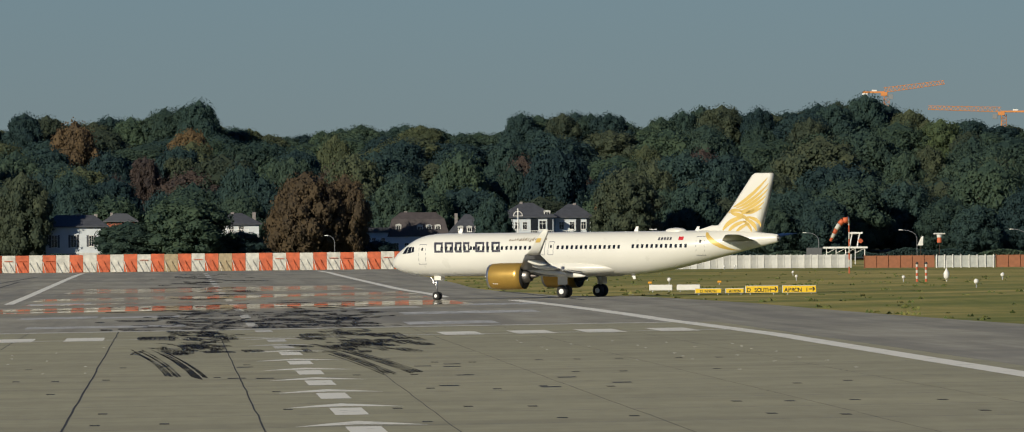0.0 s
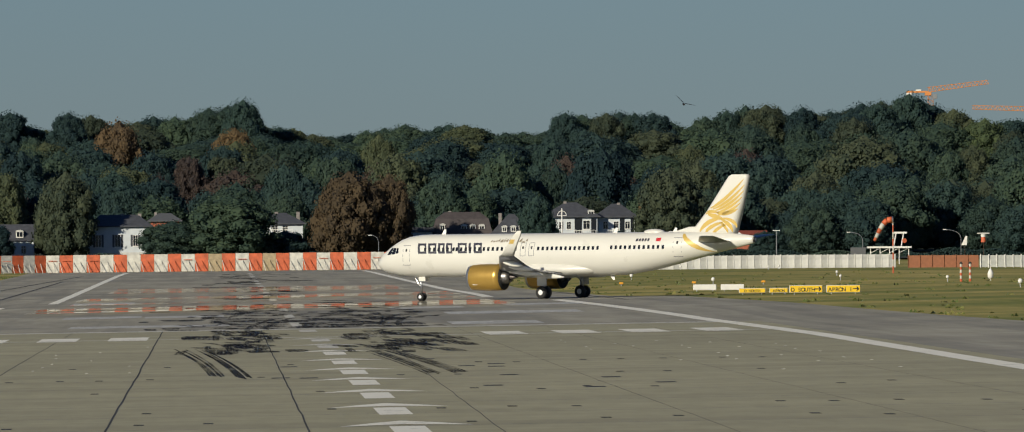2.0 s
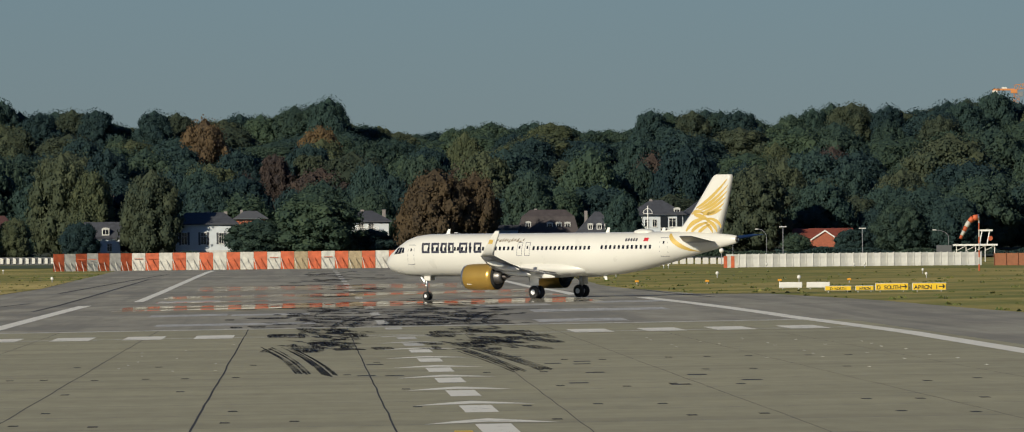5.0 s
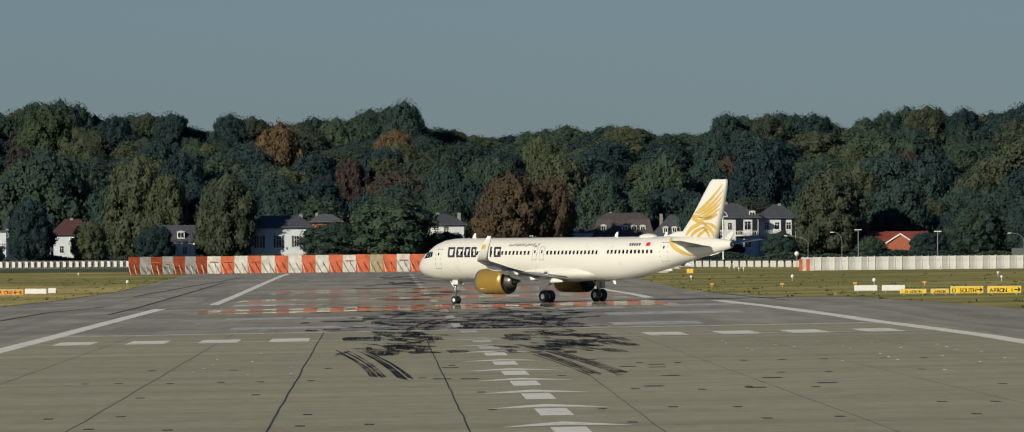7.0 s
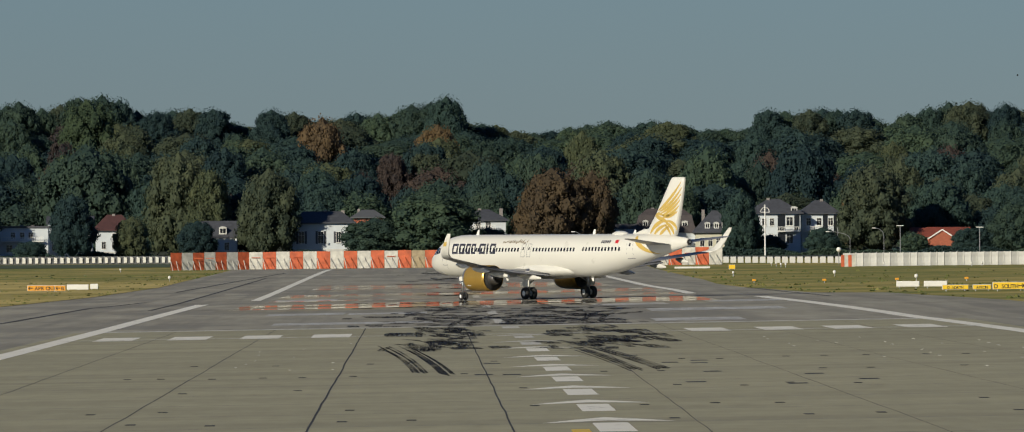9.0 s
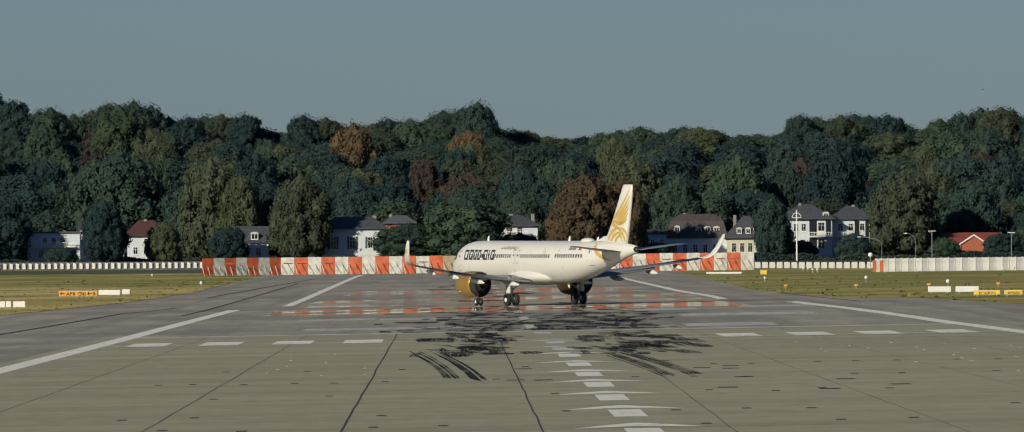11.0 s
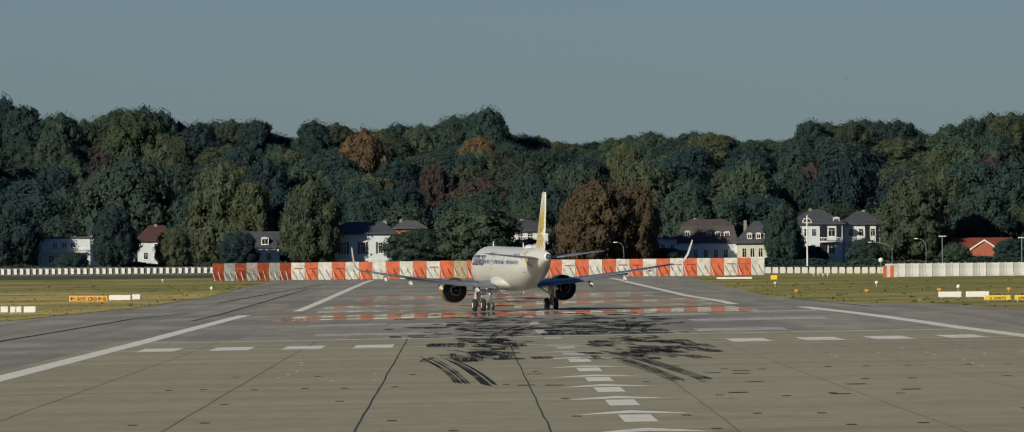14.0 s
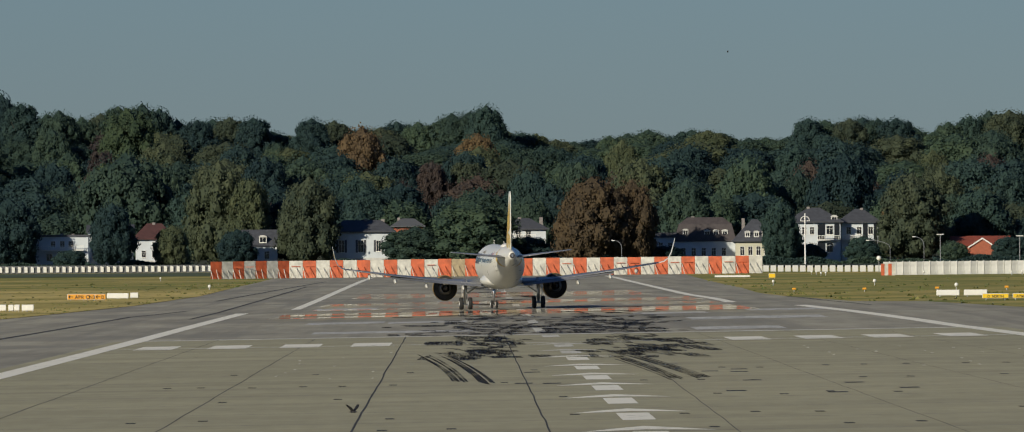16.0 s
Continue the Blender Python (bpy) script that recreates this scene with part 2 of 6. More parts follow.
def sheet(name, outline, step_y, lift, mat, step_x=12.0):
    """A sheet over the land between two borders: rows of (y, x_left, x_right)."""
    rows = []
    for (ya, la, ra), (yb, lb, rb) in zip(outline, outline[1:]):
        k = max(1, int(abs(yb - ya) / step_y))
        rows += [(ya + (yb - ya) * i / k, la + (lb - la) * i / k, ra + (rb - ra) * i / k) for i in range(k)]
    rows.append(outline[-1])
    nx = max(1, int(max(r - l for _, l, r in rows) / step_x))
    verts = [(l + (r - l) * i / nx, y, ground_z(l + (r - l) * i / nx, y) + lift) for y, l, r in rows for i in range(nx + 1)]
    faces = [(j * (nx + 1) + i, j * (nx + 1) + i + 1, (j + 1) * (nx + 1) + i + 1, (j + 1) * (nx + 1) + i)
             for j in range(len(rows) - 1) for i in range(nx)]
    return raw(name, verts, faces, mat)


gv, gf = [], []
GX = [-3000, -1200, -500, -300, -200, -150, -110, -80, -50, -20, 0, 20, 50, 80, 110, 150, 200, 300, 500, 1200, 3000]
GY = [-800, -200, 0, 200, 400] + list(range(500, 3000, 50)) + list(range(3000, 4100, 40)) + [4200, 4500, 4950]
for y in GY:
    for x in GX:
        gv.append((x, y, ground_z(x, y)))
for j in range(len(GY) - 1):
    for i in range(len(GX) - 1):
        a = j * len(GX) + i
        gf.append((a, a + 1, a + len(GX) + 1, a + len(GX)))
tagged(raw("ground", gv, gf, M["grass"], smooth=True), "dry green and straw-coloured airfield grass", "ground", kind="structure")
def straw_mat():
    n = Nodes("dry_straw_grass", 0.9, 0, 0.1)
    big = n.noise(0.05, 6, (0.7, 0.30, 1), 0.7)
    fine = n.noise(0.6, 6, (1, 0.05, 1), 0.75)
    c = n.ramp(big, [(0.30, (0.150, 0.165, 0.048)), (0.43, (0.360, 0.300, 0.095)), (0.60, (0.640, 0.500, 0.190)), (0.75, (0.740, 0.600, 0.260))])
    n.color(n.mix(0.30, c, n.ramp(fine, [(0.3, (0.120, 0.130, 0.038)), (0.7, (0.560, 0.450, 0.170))])))
    return n.mat


M["straw"] = straw_mat()
tagged(sheet("dry_verge", [(1264, -80, -49.2), (1340, -84, -46.4), (1500, -88, -40.4), (1723, -94, -37.2), (1980, -102, -37.6)], 30, 0.06, M["straw"], 6),
       "straw-yellow dried grass verge beside the runway", "grass", kind="structure")
# ---- runway ----
tagged(sheet("asphalt_apron", [(300, -70, 60), (700, -64, 58.5), (808, -61, 56.5), (902, -57, 54.9), (1009, -54, 51.4), (1100, -52, 49.4), (1225, -50, 46.8), (1262, -49.5, 40.6),
                        (1420, -43.5, 37.8), (1500, -40.6, 38.0), (1590, -39, 38.5), (1723, -37.4, 40.0), (2300, -38, 44), (2560, -40, 47)], 40, 0.02, M["asphalt"], 8),
       "grey weathered asphalt runway with dark patches", "runway", kind="structure")
tagged(sheet("runway_concrete", [(300, -26.5, 38.7), (560, -26.2, 38.7), (885, -25.4, 39.4)], 40, 0.03, M["concrete"], 8),
       "pale brownish-grey concrete runway slabs", "runway", kind="structure")


def stripe(name, x0, x1, y0, y1, mat, label="", lift=0.035, skew=0.0, kind="structure"):
    """A painted mark that lies on the land."""
    k = max(1, int((y1 - y0) / 25))
    rows = [(y0 + (y1 - y0) * i / k, x0 + skew * i / k, x1 + skew * i / k) for i in range(k + 1)]
    ob = sheet(name, rows, 1e9, lift, mat, 4.0)
    return tagged(ob, label, "runway marking", kind=kind)


tagged(sheet("edge_line", [(540, -25.3, -23.9), (640, -25.0, -23.6), (873, -24.55, -23.15), (1290, -24.05, -22.65)], 25, 0.035, M["line"], 4.0),
       "white painted runway edge line", "runway marking", kind="structure")
tagged(sheet("edge_line", [(470, 35.5, 36.9), (604, 36.05, 37.45), (756, 36.85, 38.25), (870, 36.4, 37.8), (955, 35.6, 37.0), (1045, 34.1, 35.5), (1205, 32.8, 34.2)], 25, 0.035, M["line"], 4.0),
       "white painted runway edge line bending towards the taxiway", "runway marking", kind="structure")
stripe("edge_line", -19.0, -17.9, 1345, 2480, M["line"], "white painted runway edge line, worn in the distance", skew=-0.3)
stripe("edge_line", 28.2, 29.4, 1300, 2480, M["line"], "white painted runway edge line, worn in the distance", skew=0.6)
for x in (-20.5, -15.6, -10.8, -6.1, 19.1, 23.9, 28.5, 33.4):
    stripe("threshold_bar", x - 1.3, x + 1.3, 801, 830, M["line"], "white painted threshold bar on concrete")
stripe("cross_line", -24, 37, 806.0, 808.6, M["line_old"], "thin faded white line across the runway")
stripe("cross_line", -24, 37, 884, 890, M["line_old"], "pale faded strip across the runway")
for x, y0, y1 in ((-12.7, 1305, 1345), (-10.2, 1048, 1076), (-3.0, 1040, 1062), (-8.2, 930, 952), (-2.6, 930, 950), (20.9, 908, 936), (22.5, 1010, 1040), (27, 1010, 1036), (19, 1100, 1130), (30, 1120, 1150)):
    stripe("faded_mark", x - 3.4, x + 3.4, y0, y1, M["line_ragged"], "worn white touchdown mark on asphalt")

# Arrows before the displaced threshold: a broad, shallow head ahead of a short shaft.
ARROWS = [(394.4, 6.22), (441.3, 6.28), (487.8, 6.32), (534.7, 6.36), (579.3, 6.40), (628.5, 6.44), (682.4, 6.46), (727.2, 6.48), (778.1, 6.48)]
for i, (y, x) in enumerate(ARROWS):
    worn = M["line"] if i < 7 else M["line_old"]
    stripe("arrow_shaft", x - 0.6, x + 0.6, y - 9, y + 10, worn, "white painted arrow shaft on the runway centreline, scuffed")
    bm = bmesh.new()
    pts = [(x - 2.25, y + 10.8), (x, y + 14.5), (x + 2.25, y + 11.2), (x + 1.1, y + 17.5), (x, y + 22.5), (x - 1.1, y + 17.5)]
    vs = [bm.verts.new((px, py, ground_z(px, py) + 0.037)) for px, py in pts]
    bm.faces.new((vs[0], vs[1], vs[4], vs[5]))
    bm.faces.new((vs[1], vs[2], vs[3], vs[4]))
    tagged(mesh_obj("arrow_head", bm, worn), "white painted arrow head on the runway centreline", "runway marking", kind="structure")
stripe("arrow_shaft", 5.7, 6.9, 858, 878, M["line_old"], "white painted arrow shaft on the runway centreline, scuffed")
for y in range(910, 2400, 100):
    stripe("centre_line", 5.5, 6.3, y, y + 45, M["line_old"], "worn white runway centre line")

# Slab joints and dark sealed cracks
for x, drift, half in ((-17.8, 0, 0.024), (-10.7, 0, 0.026), (-3.78, -0.35, 0.040), (2.9, 0.12, 0.032), (8.9, 1.9, 0.018), (16.2, 0.8, 0.016), (23.4, 0, 0.014), (30.2, 0, 0.014)):
    crng = random.Random(int(x * 10))
    rows = [(330 + 15.0 * k, crng.uniform(-0.035, 0.035)) for k in range(38)]
    tagged(sheet("slab_joint", [(y, x + drift * (y - 330) / 555 + w - half, x + drift * (y - 330) / 555 + w + half) for y, w in rows], 1e9, 0.034, M["joint"], 4.0),
           "dark sealed joint between concrete slabs", "runway joint", kind="structure")

for k in range(18):
    yj = 345 + k * 30.0
    stripe("cross_joint", -25.5, 38, yj, yj + 0.45, M["slab_edge"], "faint joint across the concrete slabs", 0.033)
for x, y in ((13.83, 608), (13.54, 595), (11.61, 516), (13.25, 556), (2.8, 559), (4.08, 557), (3.48, 610), (12.2, 600), (10.9, 640), (15.6, 505), (17.4, 540), (19.0, 517)):
    stripe("drain_slot", x - 0.42, x + 0.42, y - 1.6, y + 1.6, M["rubber"], "short black slot in the concrete", 0.036)
stripe("yellow_mark", 4.75, 5.35, 384, 391, M["yellow"], "short yellow painted mark beside the centreline")

for x, skew, y0, y1, w in ((-36.0, 1.4, 900, 1262, 0.28), (-34.6, 3.6, 1262, 1360, 0.25), (-26.7, 1.0, 1190, 2000, 0.2), (-32.0, 6.8, 1577, 2250, 0.25), (39.7, -2.1, 1180, 1410, 0.2)):
    stripe("tar_seam", x - w, x + w, y0, y1, M["joint"], "dark tar seam in the asphalt", 0.036, skew)

# Rubber deposits and curved tyre marks
rng = random.Random(5)


def tyre_mark(x, y, length, width, bend, heading, look_of="skid"):
    n = 10
    L, R = [], []
    for i in range(n + 1):
        k = i / n
        cx = x + heading * length * k + bend * k * k
        cy = y + length * k
        w = width * (0.82 + 0.18 * math.sin(math.pi * k))
        L.append((cx - w / 2, cy, ground_z(cx, cy) + 0.041))
        R.append((cx + w / 2, cy, ground_z(cx, cy) + 0.041))
    faces = [(i, n + 1 + i, n + 2 + i, i + 1) for i in range(n)]
    ob = raw("tyre_mark", L + R, faces, M[look_of])
    return tagged(ob, "black curved tyre rubber mark on the runway", "tyre mark", "tyre marks", "structure")


def skid_mat(lo=0.36, hi=0.56, top=0.90):
    n = Nodes("tyre_rubber_deposit", 0.8, 0, 0.2)
    n.color((0.016, 0.016, 0.018))
    f = n.noise(0.35, 6, (20.0, 0.14, 1), 0.75)
    a = n.ramp(f, [(lo, (0, 0, 0)), (hi, (top, top, top))])
    worn = n.noise(0.55, 3, (1.0, 0.05, 1), 0.6)
    a = n.mix(1.0, a, n.ramp(worn, [(0.32, (0.25, 0.25, 0.25)), (0.56, (1, 1, 1))]), "MULTIPLY")
    n.link(a, n.b.inputs["Alpha"])
    return n.mat


M["skid"] = skid_mat()
M["tread"] = skid_mat(0.20, 0.48, 0.80)
for cx, wide in ((1.3, 1.35), (11.6, 1.9)):
    for i in range(64):
        y = rng.choice((rng.uniform(680, 770), rng.uniform(720, 860)))
        tyre_mark(cx + rng.gauss(0, wide), y, rng.uniform(9, 34), rng.choice((0.5, 0.8, 1.3)), rng.uniform(-1.0, 0.5), rng.uniform(-0.02, 0.01))
    for i in range(130):
        x, y = cx + rng.gauss(0.6, 3.2), rng.uniform(890, 1250)
        tyre_mark(x, y, rng.uniform(7, 20), rng.uniform(0.5, 2.6), rng.uniform(-0.7, 0.7), 0)
for x, w in ((-1.4, 2.4), (3.3, 1.6), (9.4, 2.2), (14.2, 2.8)):
    tyre_mark(x, 798, 34, w, 0.0, 0.0)
for x, y, l, b in ((2.0, 870, 130, 2.6), (3.4, 880, 130, 2.8), (12.0, 880, 140, 3.0), (13.4, 890, 130, 3.2)):
    tyre_mark(x, y, l, 0.5, b, 0.0)
for i in range(46):
    x, y = 4.5 + rng.gauss(0, 4.0), rng.uniform(1260, 2300)
    tyre_mark(x, y, rng.uniform(15, 50), rng.uniform(1.0, 4.5), rng.uniform(-0.9, 0.9), 0)
# Bundles of fine tread lines where aircraft swung on to the runway: near end, length, sideways bend
for x, y, l, turn, b in ((-0.45, 566, 150, -0.0085, -0.9), (0.80, 557, 160, -0.0085, -0.9), (9.65, 567, 130, -0.0060, -0.5), (11.0, 568, 140, -0.0085, -0.6)):
    for k in range(6):
        tyre_mark(x + 0.13 * k, y + rng.uniform(-5, 9), l * rng.uniform(0.8, 1.05), 0.13, b, turn, "tread")
# Small flush fittings and scuffs in rows across the runway
fit_me = box(-0.17, 0.17, -0.9, 0.9, 0, 0.01)
fit_ob = mesh_obj("flush_fitting", fit_me, M["joint"])
tagged(fit_ob, "small dark flush fitting set in the concrete", "runway fitting", "runway fittings", "structure")
fit_ob.matrix_basis = pose(-10, 505, ground_z(-10, 505) + 0.035)
for y in (415, 448, 505, 560, 618):
    for x in (-14.0, -12, -10, -7.6, -5.3, -2.9, -0.6, 1.7, 4.0, 8.5, 10.8, 13.1, 15.4, 18.2, 20.6, 23.0, 25.4, 28):
        if rng.random() < 0.62:
            xx, yy = x + rng.uniform(-0.4, 0.4), y + rng.uniform(-4, 4)
            copy_thing(fit_ob, pose(xx, yy, ground_z(xx, yy) + 0.035))

# Pale studs in rows on either side
stud = tagged(mesh_obj("stud", box(-0.06, 0.06, -0.6, 0.6, 0, 0.012), M["line_old"]), "small pale stud set in the concrete", "runway fitting", "runway studs", "structure")
stud.matrix_basis = pose(-9.4, 700, ground_z(-9.4, 700) + 0.035)
for k, y in enumerate(range(560, 760, 17)):
    for x in (-9.4, -7.0, -4.9, 20.5, 23.2, 26.0, 28.8, 31.4):
        if rng.random() < 0.35:
            xx = x + 0.25 * (k % 3)
            copy_thing(stud, pose(xx, y, ground_z(xx, y) + 0.035))

# Added mirror sheets imitate hot air mirroring the barrier in thin, broken bands.
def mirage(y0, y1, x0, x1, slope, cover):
    n = Nodes("mirage_mirror")
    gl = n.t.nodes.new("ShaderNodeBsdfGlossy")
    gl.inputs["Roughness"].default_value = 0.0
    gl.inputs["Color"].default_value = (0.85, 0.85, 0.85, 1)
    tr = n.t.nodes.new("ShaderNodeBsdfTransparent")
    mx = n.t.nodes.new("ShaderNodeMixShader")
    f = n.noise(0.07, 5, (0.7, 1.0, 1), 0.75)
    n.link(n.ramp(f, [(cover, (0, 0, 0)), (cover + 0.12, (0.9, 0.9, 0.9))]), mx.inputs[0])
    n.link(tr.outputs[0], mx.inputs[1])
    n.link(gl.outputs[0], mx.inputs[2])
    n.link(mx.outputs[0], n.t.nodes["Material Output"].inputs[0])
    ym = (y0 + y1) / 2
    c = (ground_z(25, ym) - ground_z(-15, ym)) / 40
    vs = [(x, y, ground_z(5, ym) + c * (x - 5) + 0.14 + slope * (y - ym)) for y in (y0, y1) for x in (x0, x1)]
    ob = raw("mirage_sheet", vs, [(0, 1, 3, 2)], n.mat)
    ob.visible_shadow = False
    return tagged(ob, "added mirror sheet that imitates heat haze on the runway", "heat haze", kind="structure")


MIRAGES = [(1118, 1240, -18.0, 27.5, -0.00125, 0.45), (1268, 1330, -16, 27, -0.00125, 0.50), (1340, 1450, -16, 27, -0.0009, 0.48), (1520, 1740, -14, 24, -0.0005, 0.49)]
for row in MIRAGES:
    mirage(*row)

# Grass tufts on the verges, as one sheet of blades
def tufts(name, n, seed, place, tall):
    r = random.Random(seed)
    vs, fs = [], []
    while len(fs) < n * 4:
        x, y = place(r)
        h = tall * r.uniform(0.4, 1.25)
        for k in range(4):
            a = r.uniform(0, math.pi)
            w = r.uniform(0.08, 0.3)
            px, py = x + r.uniform(-0.3, 0.3), y + r.uniform(-0.3, 0.3)
            z = ground_z(px, py)
            i = len(vs)
            vs += [(px - w * math.cos(a), py - w * math.sin(a), z), (px + w * math.cos(a), py + w * math.sin(a), z), (px + r.uniform(-0.12, 0.12), py + r.uniform(-0.1, 0.1), z + h * r.uniform(0.7, 1.1))]
            fs.append((i, i + 1, i + 2))
    ob = raw(name, vs, fs, M["blades"])
    return tagged(ob, "dry straw and green grass tufts on the verge", "grass", kind="stuff")


def blade_mat():
    n = Nodes("grass_blades", 0.8, 0, 0.15)
    c = n.ramp(n.island(), [(0.0, (0.065, 0.090, 0.028)), (0.5, (0.110, 0.130, 0.040)), (1.0, (0.200, 0.190, 0.060))])
    big = n.noise(0.04, 4, (0.6, 0.4, 1))
    n.color(n.mix(n.ramp(big, [(0.38, (0, 0, 0)), (0.62, (0.7, 0.7, 0.7))]), c, (0.085, 0.110, 0.034)))
    return n.mat


def verge_right(r):
    y = 790 + 1300 * r.random() ** 1.5
    edge = 58.5 - (y - 700) * 0.0178 if y < 902 else 54.9 - (y - 902) * 0.026 if y < 1250 else 40.5 if y < 1420 else 38.2 + (y - 1420) * 0.005
    return edge + 0.3 + 75 * r.random() ** 1.6, y


def verge_left(r):
    y = 1260 + 1000 * r.random() ** 1.3
    edge = -49.5 + (y - 1262) * 0.038 if y < 1500 else -40.6 + (y - 1500) * 0.014 if y < 1723 else -37.4 - max(0, y - 1800) * 0.001
    return edge - 0.3 - 65 * r.random() ** 1.6, y


M["blades"] = blade_mat()
tufts("grass_tufts", 420, 21, verge_right, 0.24)
tufts("grass_tufts", 420, 22, verge_left, 0.22)

# ---- blast barrier: leaning red and white panels on struts ----
barrier = tagged(new("blast_barrier"), "red-orange and white striped leaning barrier behind the runway end", "barrier")
BAR_Y, BAR_H = 2550.0, 3.75
BAR_LEAN = 0.9
panels = []  # (x0, y0, x1, y1)
for i in range(7):
    panels.append((-52.6 + 2.33 * i, 2539.0 + 1.57 * i, -52.6 + 2.33 * (i + 1), 2539.0 + 1.57 * (i + 1)))
for i in range(35):
    panels.append((-36.3 + 2.84 * i, BAR_Y, -36.3 + 2.84 * (i + 1), BAR_Y))
M["stained"] = plain("exhaust_stained_panel", (0.34, 0.27, 0.16), 0.7, vary=0.25)
M["barwhite"] = plain("weathered_white_panel", (0.52, 0.505, 0.44), 0.6, vary=0.26, scale=0.9)
M["barred"] = plain("weathered_orange_panel", (0.50, 0.105, 0.036), 0.6, vary=0.28, scale=0.9)
brng = random.Random(8)
for i, (x0, y0, x1, y1) in enumerate(panels):
    z0 = ground_z((x0 + x1) / 2, BAR_Y)
    mat = M["stained"] if i in (19, 23) else M["barred"] if i % 2 == 0 else M["barwhite"]
    h = BAR_H + brng.uniform(-0.04, 0.05)
    rings = []
    for x, y, in_ in ((x0, y0, 0.025), (x1, y1, -0.025)):
        x += in_
        rings.append([(x, y, z0 + 0.08), (x, y + 0.12, z0 + 0.08), (x, y + BAR_LEAN + 0.12, z0 + h), (x, y + BAR_LEAN, z0 + h)])
    pan = part("panel", loft(rings), mat, barrier, "exhaust-browned panel" if i in (19, 23) else "")
    for k in range(2):
        u = 0.25 + 0.5 * k
        x, y = x0 + (x1 - x0) * u, y0 + (y1 - y0) * u
        part("strut", rod((x - 0.05, y - 1.7, z0), (x - 0.62, y + 0.5, z0 + BAR_H * 0.62), 0.075, seg=6), mat if i > 7 and k else M["barwhite"], barrier)
    if brng.random() < 0.4:
        xm = (x0 + x1) / 2
        part("cross_rail", box(xm - 0.9, xm + 0.9, y0 + 0.3, y0 + 0.42, z0 + BAR_H * 0.66, z0 + BAR_H * 0.66 + 0.12), M["barred"], barrier)


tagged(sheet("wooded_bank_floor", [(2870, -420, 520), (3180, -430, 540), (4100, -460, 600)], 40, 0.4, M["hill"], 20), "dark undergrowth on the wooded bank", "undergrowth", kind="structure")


# ---- trees ----
def crown_mesh(name, rad, height, lobes, leaves, seed, mat, flat=1.0):
    """A crown of many small leaf clumps over uneven, closely set lobes, its base at z = 0."""
    r = np.random.RandomState(seed)
    cs, rs = [], []
    for i in range(lobes):
        k = (i + 0.5) / lobes
        zz = height * (0.06 + 0.84 * k)
        prof = max(0.0, 1 - ((k - 0.42) / 0.66) ** 2) ** 0.5
        ang = i * 2.4 + r.uniform(-0.6, 0.6)
        rr = rad * prof * r.uniform(0.58, 0.92)
        cs.append((rr * math.cos(ang), rr * math.sin(ang), zz))
        rs.append(rad * r.uniform(0.12, 0.29) * (0.65 + 0.35 * prof))
    for k in (0.25, 0.42, 0.6, 0.74):
        cs.append((0, 0, height * k))
        rs.append(rad * 0.66)
    cs, rs = np.array(cs), np.array(rs)
    pick = r.choice(len(cs), leaves, p=rs ** 2 / (rs ** 2).sum())
    d = r.normal(size=(leaves, 3))
    d /= np.linalg.norm(d, axis=1)[:, None]
    bump = 0.86 + 0.36 * r.uniform(0, 1, (leaves, 1)) ** 1.6
    p = cs[pick] + d * rs[pick][:, None] * bump * np.array([1, 1, 0.72 * flat])
    # keep the clumps that lie on the outside
    depth = np.min(np.linalg.norm(p[:, None, :] - cs[None], axis=2) / rs[None], axis=1)
    keep = depth > 0.70
    p, d = p[keep], d[keep]
    n = len(p)
    out = p - np.array([0, 0, height * 0.42])
    out /= np.linalg.norm(out, axis=1)[:, None]
    nd = 0.6 * d + 0.5 * out + r.normal(size=(n, 3)) * 0.40
    nd /= np.linalg.norm(nd, axis=1)[:, None]
    t = np.cross(nd, r.normal(size=(n, 3)))
    t /= np.linalg.norm(t, axis=1)[:, None]
    b = np.cross(nd, t)
    s = r.uniform(0.13, 0.33, (n, 1))
    v = np.concatenate([p + t * s, p + b * s * 0.8 + nd * 0.08, p - t * s, p - b * s * 0.8 - nd * 0.08], axis=1).reshape(-1, 3)
    faces = np.arange(4 * n).reshape(n, 4).tolist()
    verts = v.tolist()
    # dense inside, so that light does not pass straight through
    bm = bmesh.new()
    for c, q in zip(cs, rs):
        bmesh.ops.create_icosphere(bm, subdivisions=1, radius=q * 0.78, matrix=Matrix.Translation(c))
    for x in bm.verts:
        x.co += Vector((r.normal(), r.normal(), r.normal())) * 0.06
    base = len(verts)
    bm.verts.index_update()
    verts += [tuple(x.co) for x in bm.verts]
    faces += [[base + x.index for x in f.verts] for f in bm.faces]
    bm.free()
    me = bpy.data.meshes.new(name)
    me.from_pydata(verts, [], faces)
    me.materials.append(mat)
    me.update()
    return me


def trunk_mesh(height, r0, seed):
    r = random.Random(seed)
    bm = bmesh.new()
    add_rod(bm, (0, 0, -0.3), (0.2, 0.1, height * 0.45), r0, r0 * 0.7, 8)
    for i in range(5):
        a = i * 1.26 + r.uniform(-0.3, 0.3)
        l = height * r.uniform(0.25, 0.36)
        add_rod(bm, (0.2, 0.1, height * 0.42), (l * math.cos(a), l * math.sin(a), height * r.uniform(0.62, 0.82)), r0 * 0.5, r0 * 0.15, 6)
    me = bpy.data.meshes.new("trunk")
    bm.to_mesh(me)
    bm.free()
    me.materials.append(M["bark"])
    return me


